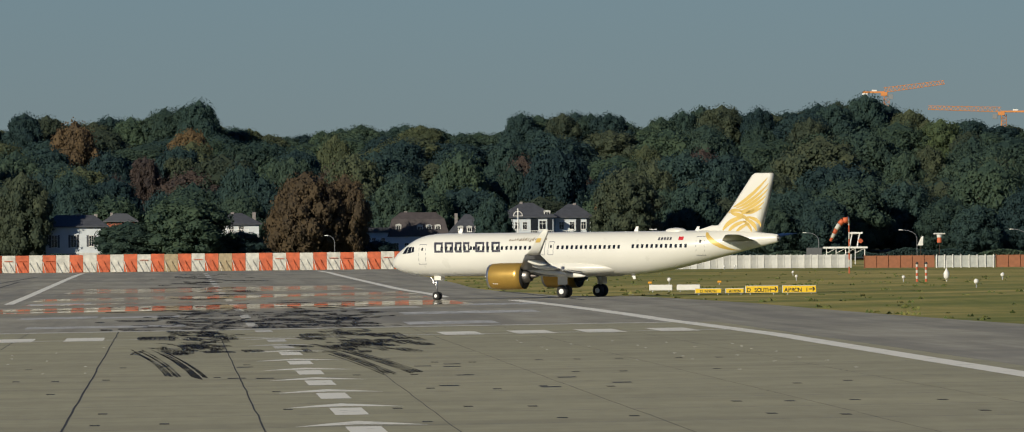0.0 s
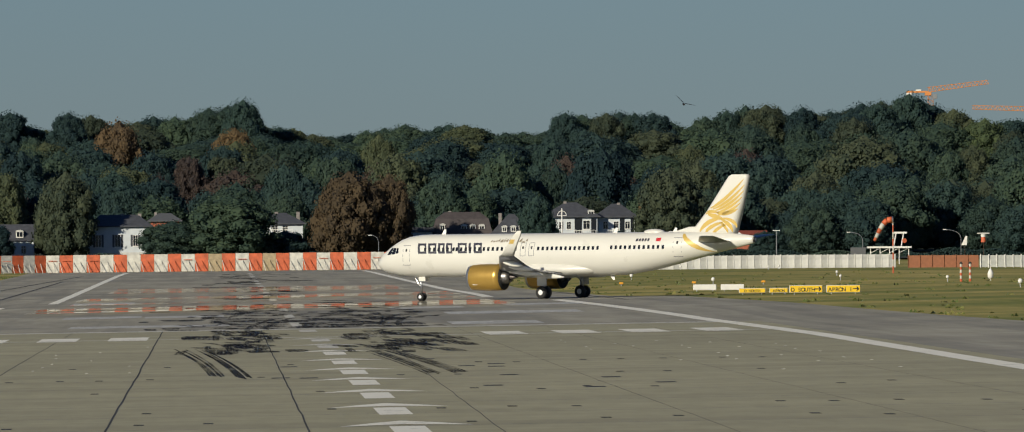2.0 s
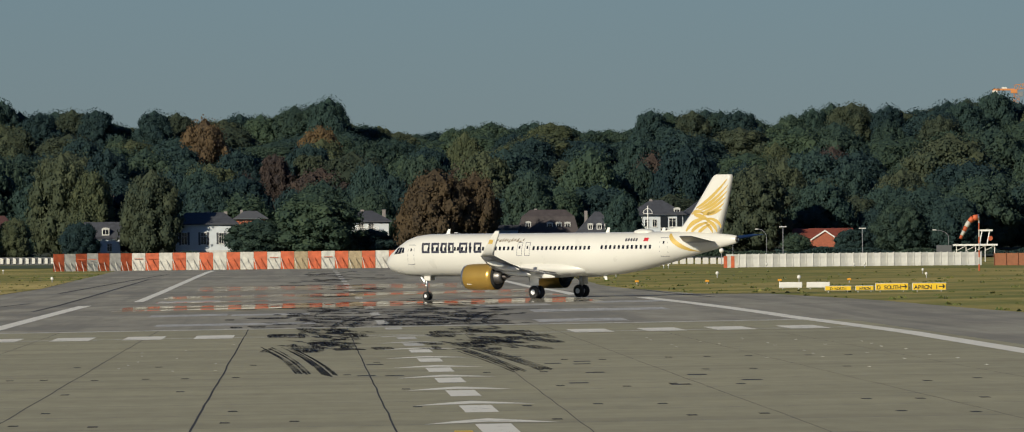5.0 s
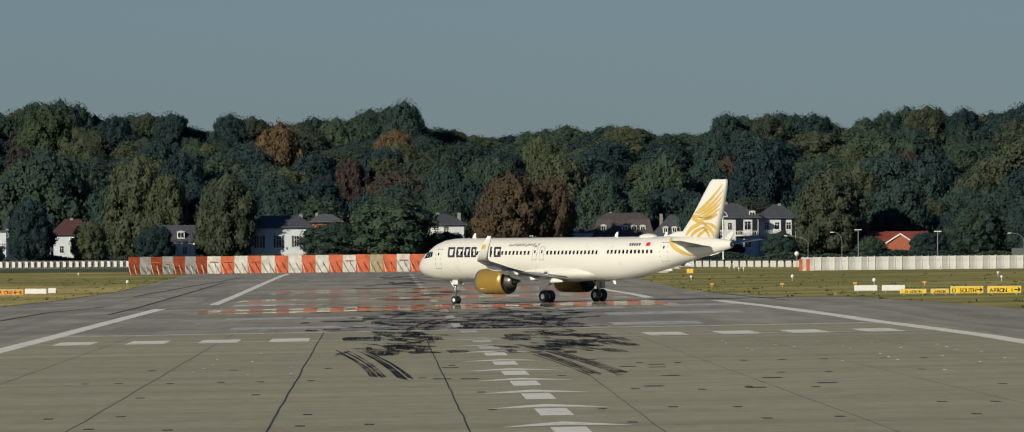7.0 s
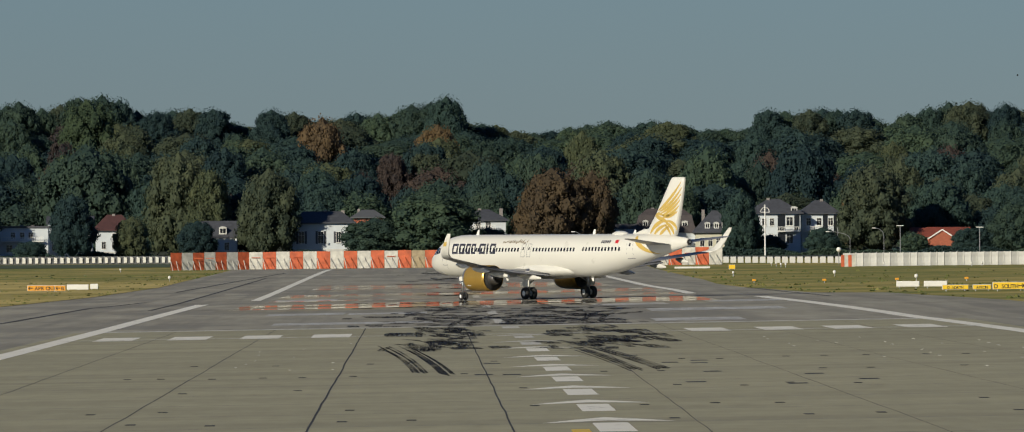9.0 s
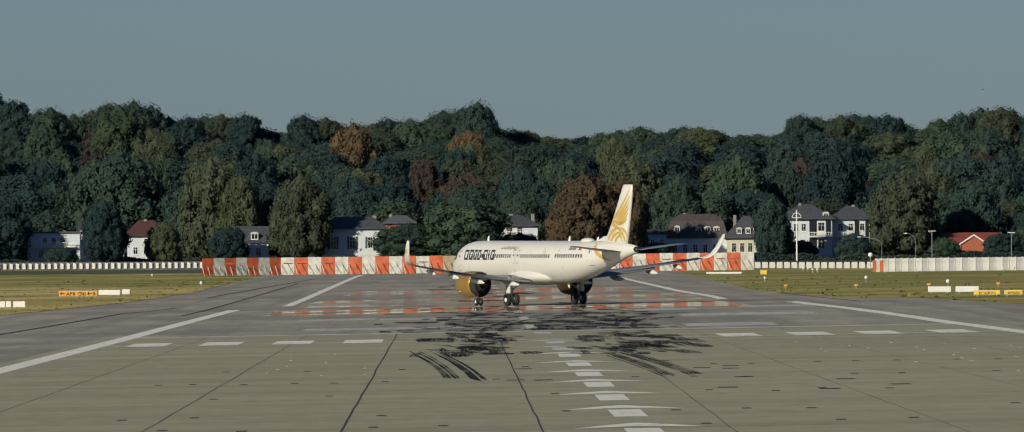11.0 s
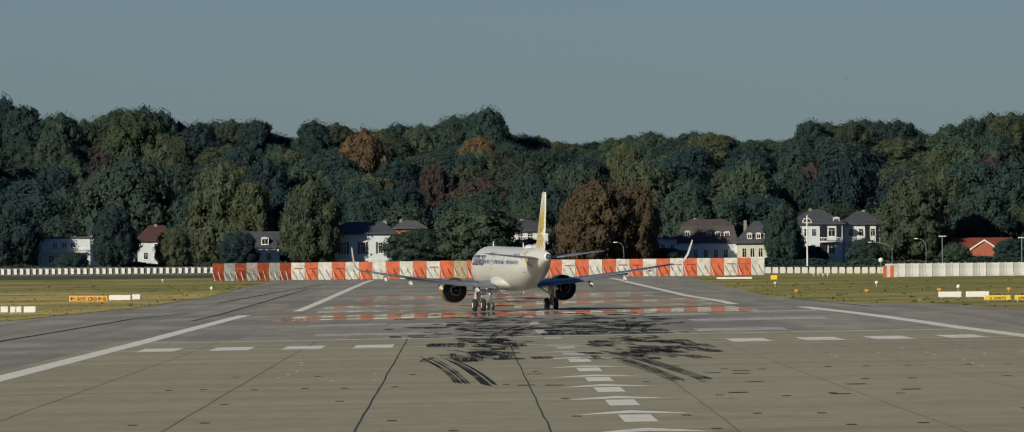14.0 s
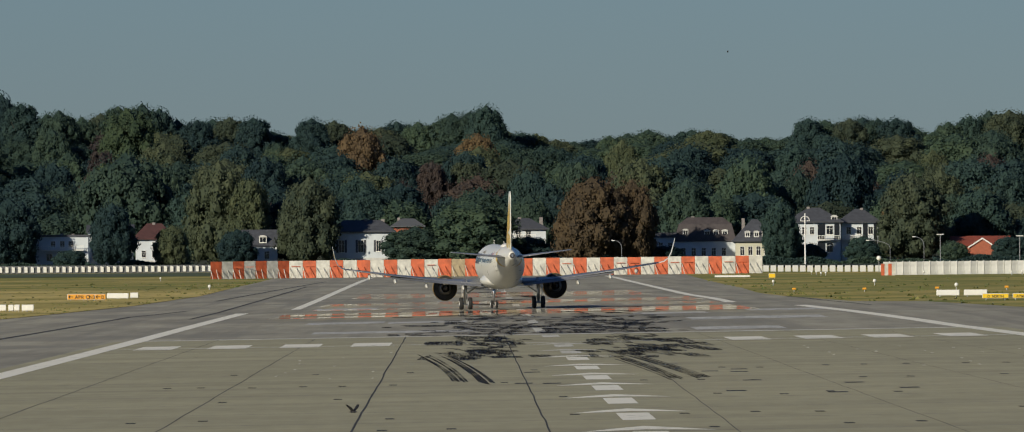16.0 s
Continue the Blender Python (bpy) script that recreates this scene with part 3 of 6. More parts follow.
TRUNKS = [trunk_mesh(16, 0.42, s) for s in (1, 2, 3)]
CROWNS = {}
for ci, key in enumerate(LEAF):
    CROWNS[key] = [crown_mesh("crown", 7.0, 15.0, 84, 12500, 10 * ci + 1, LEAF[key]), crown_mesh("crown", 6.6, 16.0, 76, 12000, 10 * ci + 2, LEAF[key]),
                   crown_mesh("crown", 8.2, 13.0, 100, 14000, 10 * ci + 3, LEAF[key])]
LEAF_WORDS = {"dark": "dark green broadleaf tree in the wooded bank", "mid": "green broadleaf tree in the wooded bank",
              "olive": "olive-green tree turning yellowish in the wooded bank", "lime": "light green tree catching the sun in the wooded bank", "brown": "broad autumn-brown tree beside the villas", "rust": "reddish-brown autumn tree in the wooded bank"}
trng = random.Random(11)


def tree(x, y, top, width, key, variant=None, base=None):
    """A tree whose crown reaches the height top and is width across."""
    z = ground_z(x, y) if base is None else base
    v = trng.randrange(3) if variant is None else variant
    if width > 0.62 * (top - z):
        v = 2
    me = CROWNS[key][v]
    dims = ((7.0, 15.0), (6.6, 16.0), (8.2, 13.0))[v]
    h = max(5.0, top - z)
    sx = width / 2 / dims[0] / 0.95
    stem = min(2.4, h * 0.12)
    sz = (h - stem) / dims[1] / 0.98
    ob = tagged(new("tree"), LEAF_WORDS[key], "tree", "trees on the wooded bank")
    ob.matrix_basis = pose(x, y, z)
    c = share("crown", me, ob, pose(0, 0, stem, 0, 0, trng.uniform(0, 360)) @ Matrix.Diagonal((sx, sx, sz, 1)))
    share("trunk", TRUNKS[v], ob, pose(0, 0, 0, 0, 0, trng.uniform(0, 360)) @ Matrix.Diagonal((sx, sx, h / 17, 1)))
    return ob


def skyline(x):
    """The height of the wood's top line at y = 3900, along x."""
    pts = [(-165, 57), (-148.6, 57.1), (-138.1, 54.9), (-132.9, 51.1), (-121.4, 49.2), (-114, 53.1), (-104.6, 53.8), (-93.1, 50.4), (-90, 47.2), (-83.7, 47.6), (-73.2, 49.8), (-64.8, 48.5), (-60.6, 45.8), (-53.3, 43.2),
           (-51.2, 47.4), (-43.8, 49.4), (-37.6, 48.3), (-34.4, 45.2), (-17.6, 46.7), (-12.4, 46.1), (11.7, 45.9), (21.1, 44.2), (28.4, 41.6), (40, 41.5), (48.4, 43.6), (61, 43.9), (69.3, 42.8), (80.9, 44.6),
           (84, 42.9), (92.4, 40.7), (101.8, 40.7), (105, 45.3), (109.2, 47.1), (123.9, 47.6), (138.6, 46.7), (143.8, 47.5), (151.1, 42.8), (153.3, 46), (165.9, 50.1), (180, 48.5), (191.7, 47.1), (204.3, 48.7), (214.8, 50.5), (229.5, 50.5),
           (240, 46.8), (243.2, 43.2), (248.4, 43.1), (255.8, 46.7), (263.1, 43), (300, 43)]
    for (xa, za), (xb, zb) in zip(pts, pts[1:]):
        if xa <= x <= xb:
            return za + (zb - za) * (x - xa) / (xb - xa)
    return pts[0][1] if x < 0 else pts[-1][1]


LEAF_KINDS = ["dark"] * 10 + ["mid"] * 6 + ["olive"] * 3 + ["rust"]
ROWS = [(3245, 9.5, 19, 14), (3330, 9.5, 23.5, 15), (3440, 9.5, 29.5, 16), (3560, 9.5, 35.5, 16), (3720, 9.5, 41, 16)]
for ry, gap, top, wide in ROWS:
    x = -165.0 * ry / 3900
    while x < 300 * ry / 3900:
        tx = x + trng.uniform(-3, 3)
        t_here = min(top + trng.uniform(-4.5, 3.5), 6 + (min(skyline(tx * 3900 / ry + k) for k in (-6, 0, 6)) - 8.5) * ry / 3900)
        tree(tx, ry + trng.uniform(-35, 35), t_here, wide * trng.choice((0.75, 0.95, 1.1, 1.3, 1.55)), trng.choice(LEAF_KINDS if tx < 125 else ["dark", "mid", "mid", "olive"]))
        x += gap * trng.uniform(0.7, 1.5)
x = -168.0
while x < 300:
    s = min(skyline(x - 3), skyline(x), skyline(x + 3)) + 0.6
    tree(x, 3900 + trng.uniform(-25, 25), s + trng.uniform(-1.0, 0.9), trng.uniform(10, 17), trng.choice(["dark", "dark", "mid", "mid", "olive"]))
    x += trng.uniform(4.5, 7.5)
# The trees that stand out, each where it grows: x, y, top, width, leaves
for x, y, top, width, key in ((-117, 3140, 20, 15, "dark"), (-89, 3090, 18.5, 11.5, "dark"), (-74, 3100, 13, 9, "olive"), (-89, 3215, 31, 25, "mid"), (-64, 3200, 29.0, 18, "olive"), (-39.5, 3144, 24.6, 16, "olive"),
                              (-101.7, 3700, 49.0, 19, "lime"), (-95.7, 3300, 31.3, 16, "lime"), (-82.6, 3290, 29.4, 15, "mid"), (-85, 3600, 41.2, 12, "olive"), (-55.7, 3190, 26.0, 11, "olive"), (-101.9, 3450, 36.2, 11, "rust"), (-101.4, 3310, 25.5, 9, "rust"),
                              (-29, 3560, 41.8, 16, "brown"), (-8.3, 3450, 32.2, 9.5, "rust"), (-16.4, 3400, 25.4, 8, "rust"), (5, 3640, 40.7, 14, "brown"), (-2.9, 3880, 49.5, 17, "mid"), (8.0, 3870, 52.0, 14, "dark"), (3.0, 3880, 50.0, 16, "mid"), (32, 3300, 30.8, 14, "mid"),
                              (49.6, 3350, 30.1, 20, "olive"), (77.7, 3300, 30.1, 18.5, "mid"), (103.9, 3300, 31, 19.5, "dark"), (114.9, 3200, 23.2, 8, "brown"), (17.8, 3300, 27.3, 14, "dark"), (198.9, 3500, 37.6, 21.5, "mid"),
                              (233.7, 3700, 42.6, 16, "lime"), (223.5, 3300, 27.6, 16, "olive"), (178.9, 3250, 21.8, 14, "mid"), (152.2, 3500, 32.3, 13, "rust"), (221.1, 3880, 52.6, 15, "dark"), (197, 3800, 46, 20, "dark"), (210, 3860, 49.5, 16, "dark"),
                              (2.5, 3120, 18.5, 25, "mid"), (33.5, 3120, 24.0, 18.5, "brown"), (44, 3125, 23.3, 12.5, "brown"), (82.0, 3128, 18.0, 10, "dark"), (117, 3152, 24.5, 19, "olive"),
                              (136, 3178, 21, 16, "dark"), (175, 3140, 21.5, 20, "mid"), (190, 3160, 21, 16, "dark"), (213, 3160, 26, 22, "mid"), (183, 3440, 35, 28, "olive"), (160, 3150, 19, 18, "dark"),
                              (98, 3420, 30, 14, "rust"), (60, 3230, 24, 15, "mid"),
                              (-108, 3280, 24, 16, "mid"), (-130, 3180, 22, 16, "dark"), (228, 3150, 18, 16, "olive"), (205, 3100, 15, 14, "dark"), (149, 3180, 14, 12, "dark"), (-12, 3118, 12.3, 17, "mid"), (17, 3128, 9.8, 12, "dark"), (11, 3126, 9.6, 10, "mid"), (90.0, 3140, 7.6, 8, "dark"), (141, 3136, 9.0, 9, "dark"), (127, 3138, 8.0, 8, "mid"),
                              (103.5, 3138, 9.3, 9, "dark"), (87.0, 3134, 7.6, 7, "mid"), (-58, 3140, 12, 10, "dark"), (-101, 3136, 7.2, 9, "dark"), (52, 3132, 7, 12, "dark"), (30, 3135, 8, 12, "dark"),
                              (153, 3120, 16, 14, "mid"), (167, 3120, 17, 15, "dark"), (198, 3115, 17, 15, "mid"), (220, 3130, 19, 16, "dark"), (240, 3140, 20, 18, "mid")):
    tree(x, y, top, width, key)
# ---- airliner: x forward, y to its left, origin on the ground between the main wheels ----
FLIGHT = [
    (0.0, 41.27, 1230.2, 59.32), (0.5, 39.65, 1230.8, 58.7), (1.0, 38.04, 1231.4, 58.2), (1.5, 36.46, 1232.1, 57.7), (2.0, 34.93, 1232.7, 57.2),
    (2.5, 33.44, 1233.5, 56.6), (3.0, 31.94, 1234.2, 55.85), (3.5, 30.43, 1235.0, 55.1), (4.0, 28.93, 1235.7, 54.3), (5.2, 25.28, 1237.9, 51.3),
    (6.5, 21.25, 1240.4, 46.8), (7.0, 19.72, 1241.5, 44.7), (7.5, 18.2, 1242.6, 42.55), (8.0, 16.76, 1243.8, 40.3), (8.5, 15.36, 1244.9, 37.9),
    (9.0, 14.04, 1246.0, 35.3), (9.5, 12.73, 1247.2, 32.6), (10.7, 10.0, 1250.2, 25.6), (12.0, 7.72, 1253.5, 18.22), (13.0, 6.4, 1256.7, 13.0),
    (14.0, 5.28, 1259.9, 8.59), (15.0, 4.6, 1263.3, 5.1), (16.0, 4.17, 1266.7, 2.69),
]
airliner = tagged(new("airliner"), "cream-white twin-engine airliner with gold engines taxiing", "airplane")
airliner.scale = (1, 1, 1.055)
NOSE = 22.0
BODY = [(0.0, 3.46, 0.04, 0.04), (0.12, 3.47, 0.33, 0.33), (0.35, 3.50, 0.58, 0.57), (0.8, 3.58, 0.92, 0.90), (1.5, 3.72, 1.25, 1.24), (2.2, 3.86, 1.48, 1.52),
        (3.0, 4.00, 1.67, 1.79), (4.0, 4.12, 1.82, 1.96), (5.2, 4.18, 1.93, 2.05), (6.5, 4.20, 1.975, 2.07), (27.5, 4.20, 1.975, 2.07), (30, 4.26, 1.97, 2.02),
        (33, 4.47, 1.86, 1.82), (36, 4.78, 1.58, 1.52), (39, 5.10, 1.13, 1.17), (42, 5.34, 0.62, 0.75), (43.8, 5.44, 0.42, 0.49), (44.45, 5.47, 0.33, 0.37), (44.5, 5.47, 0.30, 0.34)]


def body_at(s):
    for a, b in zip(BODY, BODY[1:]):
        if a[0] <= s <= b[0]:
            k = (s - a[0]) / (b[0] - a[0])
            return [a[i] + (b[i] - a[i]) * k for i in (1, 2, 3)]
    return list(BODY[-1][1:])


def skin_y(s, z, out=0.012):
    zc, w, h = body_at(s)
    q = max(0.0, 1 - ((z - zc) / h) ** 2)
    return w * math.sqrt(q) + out


def skin_patch(corners, side=1, nu=3, nv=3, out=0.012):
    """A patch that lies on the fuselage: four corners (station, z)."""
    bm = bmesh.new()
    (a, b, c, d) = corners
    grid = []
    for j in range(nv + 1):
        v = j / nv
        row = []
        for i in range(nu + 1):
            u = i / nu
            s = (a[0] * (1 - u) + b[0] * u) * (1 - v) + (d[0] * (1 - u) + c[0] * u) * v
            z = (a[1] * (1 - u) + b[1] * u) * (1 - v) + (d[1] * (1 - u) + c[1] * u) * v
            row.append(bm.verts.new((NOSE - s, side * skin_y(s, z, out), z)))
        grid.append(row)
    for j in range(nv):
        for i in range(nu):
            f = [grid[j][i], grid[j][i + 1], grid[j + 1][i + 1], grid[j + 1][i]]
            bm.faces.new(f if side < 0 else f[::-1])
    return bm


def ring(s, n=40):
    zc, w, h = body_at(s)
    return [(NOSE - s, w * math.cos(2 * math.pi * i / n), zc + h * math.sin(2 * math.pi * i / n)) for i in range(n)]


stations = sorted({b[0] for b in BODY} | {0.2, 0.55, 1.1, 1.8, 2.6, 3.5, 4.6, 5.8} | set(float(v) for v in range(7, 44)))
fuselage = part("fuselage", loft([ring(s) for s in stations]), M["cream"], airliner, "cream-white painted fuselage", True)

# Belly fairing round the wing root
fair = []
for k in range(15):
    u = k / 14
    s = 14.6 + 12.6 * u
    g = math.sin(math.pi * u) ** 0.5 if 0 < u < 1 else 0.02
    fair.append([(NOSE - s, (0.6 + 1.62 * g) * math.cos(2 * math.pi * i / 28), 2.80 + (0.25 + 0.62 * g) * math.sin(2 * math.pi * i / 28)) for i in range(28)])
part("belly_fairing", loft(fair), M["cream"], airliner, smooth=True)


def foil(le, chord, y, z, thick, up=(0, 0, 1), twist=0.0):
    """A wing section: its front edge at station le."""
    pts = []
    prof = [(1, 0), (0.75, 0.45), (0.45, 0.85), (0.2, 0.95), (0.05, 0.6), (0, 0), (0.05, -0.38), (0.2, -0.5), (0.5, -0.42), (0.8, -0.12)]
    for c, t in prof:
        h = t * thick * chord / 2 + twist * (0.4 - c) * chord
        pts.append((NOSE - le - c * chord, y + up[1] * h, z + up[2] * h))
    return pts


def wing(side):
    secs = [(15.6, 7.6, 1.4, 2.45, 0.15), (17.0, 5.7, 3.8, 2.62, 0.13), (18.45, 3.95, 6.4, 2.86, 0.12), (21.4, 2.85, 11.3, 3.48, 0.11), (24.4, 1.72, 16.2, 4.22, 0.10)]
    rings = [foil(le, ch, side * y, z, th) for le, ch, y, z, th in secs]
    bm = loft(rings)
    w = part("wing", bm, M["grey"], airliner, "light grey wing", True)
    tips = [(24.4, 1.72, 16.2, 4.22, 0), (24.9, 1.58, 16.75, 4.36, 0.35), (25.45, 1.42, 17.2, 4.68, 0.8), (26.1, 1.2, 17.5, 5.3, 0.97), (26.95, 0.9, 17.72, 6.2, 0.98), (27.45, 0.5, 17.8, 6.62, 0.98)]
    rr = []
    for le, ch, y, z, lean in tips:
        n = math.sqrt(max(0.0, 1 - lean * lean))
        rr.append(foil(le, ch, side * y, z, 0.09, (0, -side * lean, n)))
    part("sharklet", loft(rr), M["cream"], w, "upturned cream wing tip with gold mark", True)
    part("wing_tip_mark", loft([foil(le, ch * 0.55, side * (y + 0.02), z, 0.12, (0, -side, 0.1)) for le, ch, y, z in ((26.3, 1.0, 17.54, 5.4), (26.6, 0.9, 17.63, 5.8))]), M["gold_flat"], w, "gold mark")
    # leading edge slat, bare metal
    part("slat", loft([[(NOSE - le + 0.03, side * y, z + 0.06), (NOSE - le + 0.06, side * y, z - 0.02), (NOSE - le - 0.12 * ch, side * y, z + 0.5 * th * ch + 0.015), (NOSE - le - 0.06 * ch, side * y, z + 0.36 * th * ch + 0.02)] for le, ch, y, z, th in secs[1:]]), M["steel"], w, "bare metal leading edge")
    # flaps partly out behind the wing
    part("flap", loft([[(NOSE - te + 0.35, side * y, z + 0.02), (NOSE - te + 0.2, side * y, z + 0.1), (NOSE - te - 0.55, side * y, z - 0.12), (NOSE - te - 0.5, side * y, z - 0.17)] for te, y, z in ((23.0, 2.2, 2.40), (22.45, 6.2, 2.78), (23.9, 11.6, 3.42))]), M["grey"], w)
    for y, s, z, l in ((4.1, 20.4, 2.35, 4.2), (7.9, 20.8, 2.62, 3.6), (11.2, 22.4, 3.15, 3.0), (13.9, 23.4, 3.6, 2.2)):
        rr = []
        for k in range(9):
            u = k / 8
            r = max(0.02, math.sin(math.pi * (0.06 + 0.9 * u)) ** 0.8)
            rr.append([(NOSE - s - l * u, side * y + 0.17 * r * math.cos(a * math.pi / 5), z - 0.28 * u + 0.27 * r * math.sin(a * math.pi / 5)) for a in range(10)])
        part("flap_fairing", loft(rr), M["cream"], w, "pale flap track fairing", True)
    return w


def lathe(rows, y, z, n=36):
    """Rings about the engine's axis: rows of (station, radius)."""
    return [[(NOSE - s, y + r * math.cos(2 * math.pi * i / n), z + r * math.sin(2 * math.pi * i / n)) for i in range(n)] for s, r in rows]


def engine(side):
    y, z = side * 5.75, 2.12
    e = part("engine", loft(lathe([(14.72, 0.98), (14.62, 1.04), (14.60, 1.10), (14.68, 1.16), (15.0, 1.22), (15.8, 1.27), (16.8, 1.28), (17.8, 1.275), (18.5, 1.25), (18.5, 1.225), (17.6, 1.23)], y, z), caps=False), M["gold"], airliner, "gold painted engine nacelle", True)
    part("intake_lip", loft(lathe([(14.85, 0.955), (14.66, 1.0), (14.59, 1.08), (14.63, 1.15), (14.85, 1.2), (14.9, 1.205)], y, z), caps=False), M["steel"], e, "polished metal intake lip", True)
    part("intake_duct", loft(lathe([(14.72, 0.97), (15.4, 0.93), (15.5, 0.1)], y, z)), M["joint"], e, "dark fan intake", True)
    part("core_cowl", loft(lathe([(17.0, 0.7), (18.2, 0.74), (18.9, 0.62), (19.3, 0.48), (19.3, 0.42), (18.9, 0.42)], y, z)), M["core"], e, "bare metal core cowl", True)
    part("fan_duct", loft(lathe([(18.45, 1.226), (17.6, 1.20), (17.5, 0.5)], y, z)), M["joint"], e, "dark exhaust duct", True)
    part("exhaust_cone", loft(lathe([(18.8, 0.3), (19.3, 0.26), (19.8, 0.14), (20.2, 0.03)], y, z)), M["dark_metal"], e, "dark exhaust cone", True)
    py = []
    for s, zt, zb, w in ((15.6, 3.2, 3.0, 0.08), (17.2, 3.3, 2.6, 0.22), (19.2, 2.95, 2.45, 0.25), (20.6, 2.9, 2.62, 0.12)):
        py.append([(NOSE - s, y - w, zb), (NOSE - s, y + w, zb), (NOSE - s, y + w * 0.7, zt), (NOSE - s, y - w * 0.7, zt)])
    part("pylon", loft(py), M["cream"], e, "cream engine pylon")
    for k in range(3):
        b = box(NOSE - 15.5 - 0.22 * k - 0.08, NOSE - 15.5 - 0.22 * k + 0.08, y + side * 1.0, y + side * 1.07, z - 0.72, z - 0.60)
        part("nacelle_marking", b, M["white"], e, "small white marking bar")
    return e


M["core"] = plain("grey_hot_metal", (0.20, 0.19, 0.18), 0.4, 0.85, 0.15)
M["dark_metal"] = plain("heat_stained_metal", (0.09, 0.08, 0.075), 0.45, 0.8, 0.2)
for side in (1, -1):
    wing(side)
    engine(side)

# Fin and tailplane
FIN = [(35.9, 6.6, 5.8), (37.35, 5.45, 6.45), (39.0, 4.35, 8.2), (40.65, 3.25, 10.3), (41.6, 2.5, 11.5), (41.95, 2.05, 11.7)]


def fin_sec(le, ch, z, th):
    prof = [(1, 0), (0.75, 0.42), (0.45, 0.85), (0.2, 0.95), (0.05, 0.55), (0, 0), (0.05, -0.55), (0.2, -0.95), (0.45, -0.85), (0.75, -0.42)]
    return [(NOSE - le - c * ch, t * th, z) for c, t in prof]


FIN_T = [0.30, 0.28, 0.22, 0.16, 0.12, 0.05]
fin = part("fin", loft([fin_sec(le, ch, z, th) for (le, ch, z), th in zip(FIN, FIN_T)]), M["cream"], airliner, "tall cream tail fin with golden feather shapes", True)
part("fin_fillet", loft([fin_sec(33.6, 5, 6.05, 0.06), fin_sec(35.6, 4.5, 6.4, 0.16), fin_sec(36.9, 4.0, 6.75, 0.1)]), M["cream"], fin, smooth=True)


def fin_y(s, z):
    for k in range(len(FIN) - 1):
        if FIN[k][2] <= z <= FIN[k + 1][2]:
            f = (z - FIN[k][2]) / (FIN[k + 1][2] - FIN[k][2])
            le = FIN[k][0] + (FIN[k + 1][0] - FIN[k][0]) * f
            ch = FIN[k][1] + (FIN[k + 1][1] - FIN[k][1]) * f
            th = FIN_T[k] + (FIN_T[k + 1] - FIN_T[k]) * f
            c = min(1.0, max(0.0, (s - le) / ch))
            prof = [(0, 0), (0.05, 0.55), (0.2, 0.95), (0.45, 0.85), (0.75, 0.42), (1, 0)]
            for (ca, ta), (cb, tb) in zip(prof, prof[1:]):
                if ca <= c <= cb:
                    return th * (ta + (tb - ta) * (c - ca) / (cb - ca))
    return 0.1


def feather(p0, p1, p2, width, side, mat):
    """A tapered blade along a bent line of (station, z) on the fin."""
    bm = bmesh.new()
    n, prev = 12, None
    for i in range(n + 1):
        u = i / n
        s = (1 - u) ** 2 * p0[0] + 2 * u * (1 - u) * p1[0] + u * u * p2[0]
        z = (1 - u) ** 2 * p0[1] + 2 * u * (1 - u) * p1[1] + u * u * p2[1]
        ds, dz = 2 * (1 - u) * (p1[0] - p0[0]) + 2 * u * (p2[0] - p1[0]), 2 * (1 - u) * (p1[1] - p0[1]) + 2 * u * (p2[1] - p1[1])
        l = math.hypot(ds, dz) or 1
        w = 0.78 * width * math.sin(math.pi * (0.08 + 0.88 * u)) ** 0.8 / 2
        pts = [(s - dz / l * w, z + ds / l * w), (s + dz / l * w, z - ds / l * w)]
        cur = [bm.verts.new((NOSE - a, side * (fin_y(a, b) + 0.02), b)) for a, b in pts]
        if prev:
            bm.faces.new((prev[0], prev[1], cur[1], cur[0]))
        prev = cur
    return part("golden_feather", bm, mat, fin, "golden painted feather shape")


FEATHERS = [((39.55, 8.50), (41.25, 9.07), (43.40, 11.23), 0.42), ((39.85, 8.40), (41.65, 8.88), (43.50, 10.70), 0.36), ((40.15, 8.26), (41.85, 8.69), (43.40, 10.13), 0.36),
            ((40.35, 8.06), (41.85, 8.40), (43.20, 9.55), 0.36), ((40.45, 7.82), (41.85, 8.06), (43.00, 8.98), 0.36), ((40.25, 8.11), (41.25, 7.73), (42.70, 8.40), 0.5),
            ((38.95, 7.92), (39.55, 8.40), (40.55, 8.02), 0.42), ((39.25, 7.92), (40.25, 7.73), (41.25, 7.34), 0.55), ((38.35, 6.29), (39.05, 7.34), (40.85, 7.54), 0.55),
            ((38.95, 6.10), (39.45, 6.86), (41.05, 7.15), 0.45), ((39.75, 6.00), (40.25, 6.58), (41.35, 6.96), 0.4), ((40.85, 7.34), (41.95, 6.96), (42.05, 6.19), 0.5), ((40.65, 7.15), (41.35, 6.77), (41.55, 6.10), 0.4), ((41.05, 7.54), (42.45, 7.34), (42.55, 6.58), 0.42)]
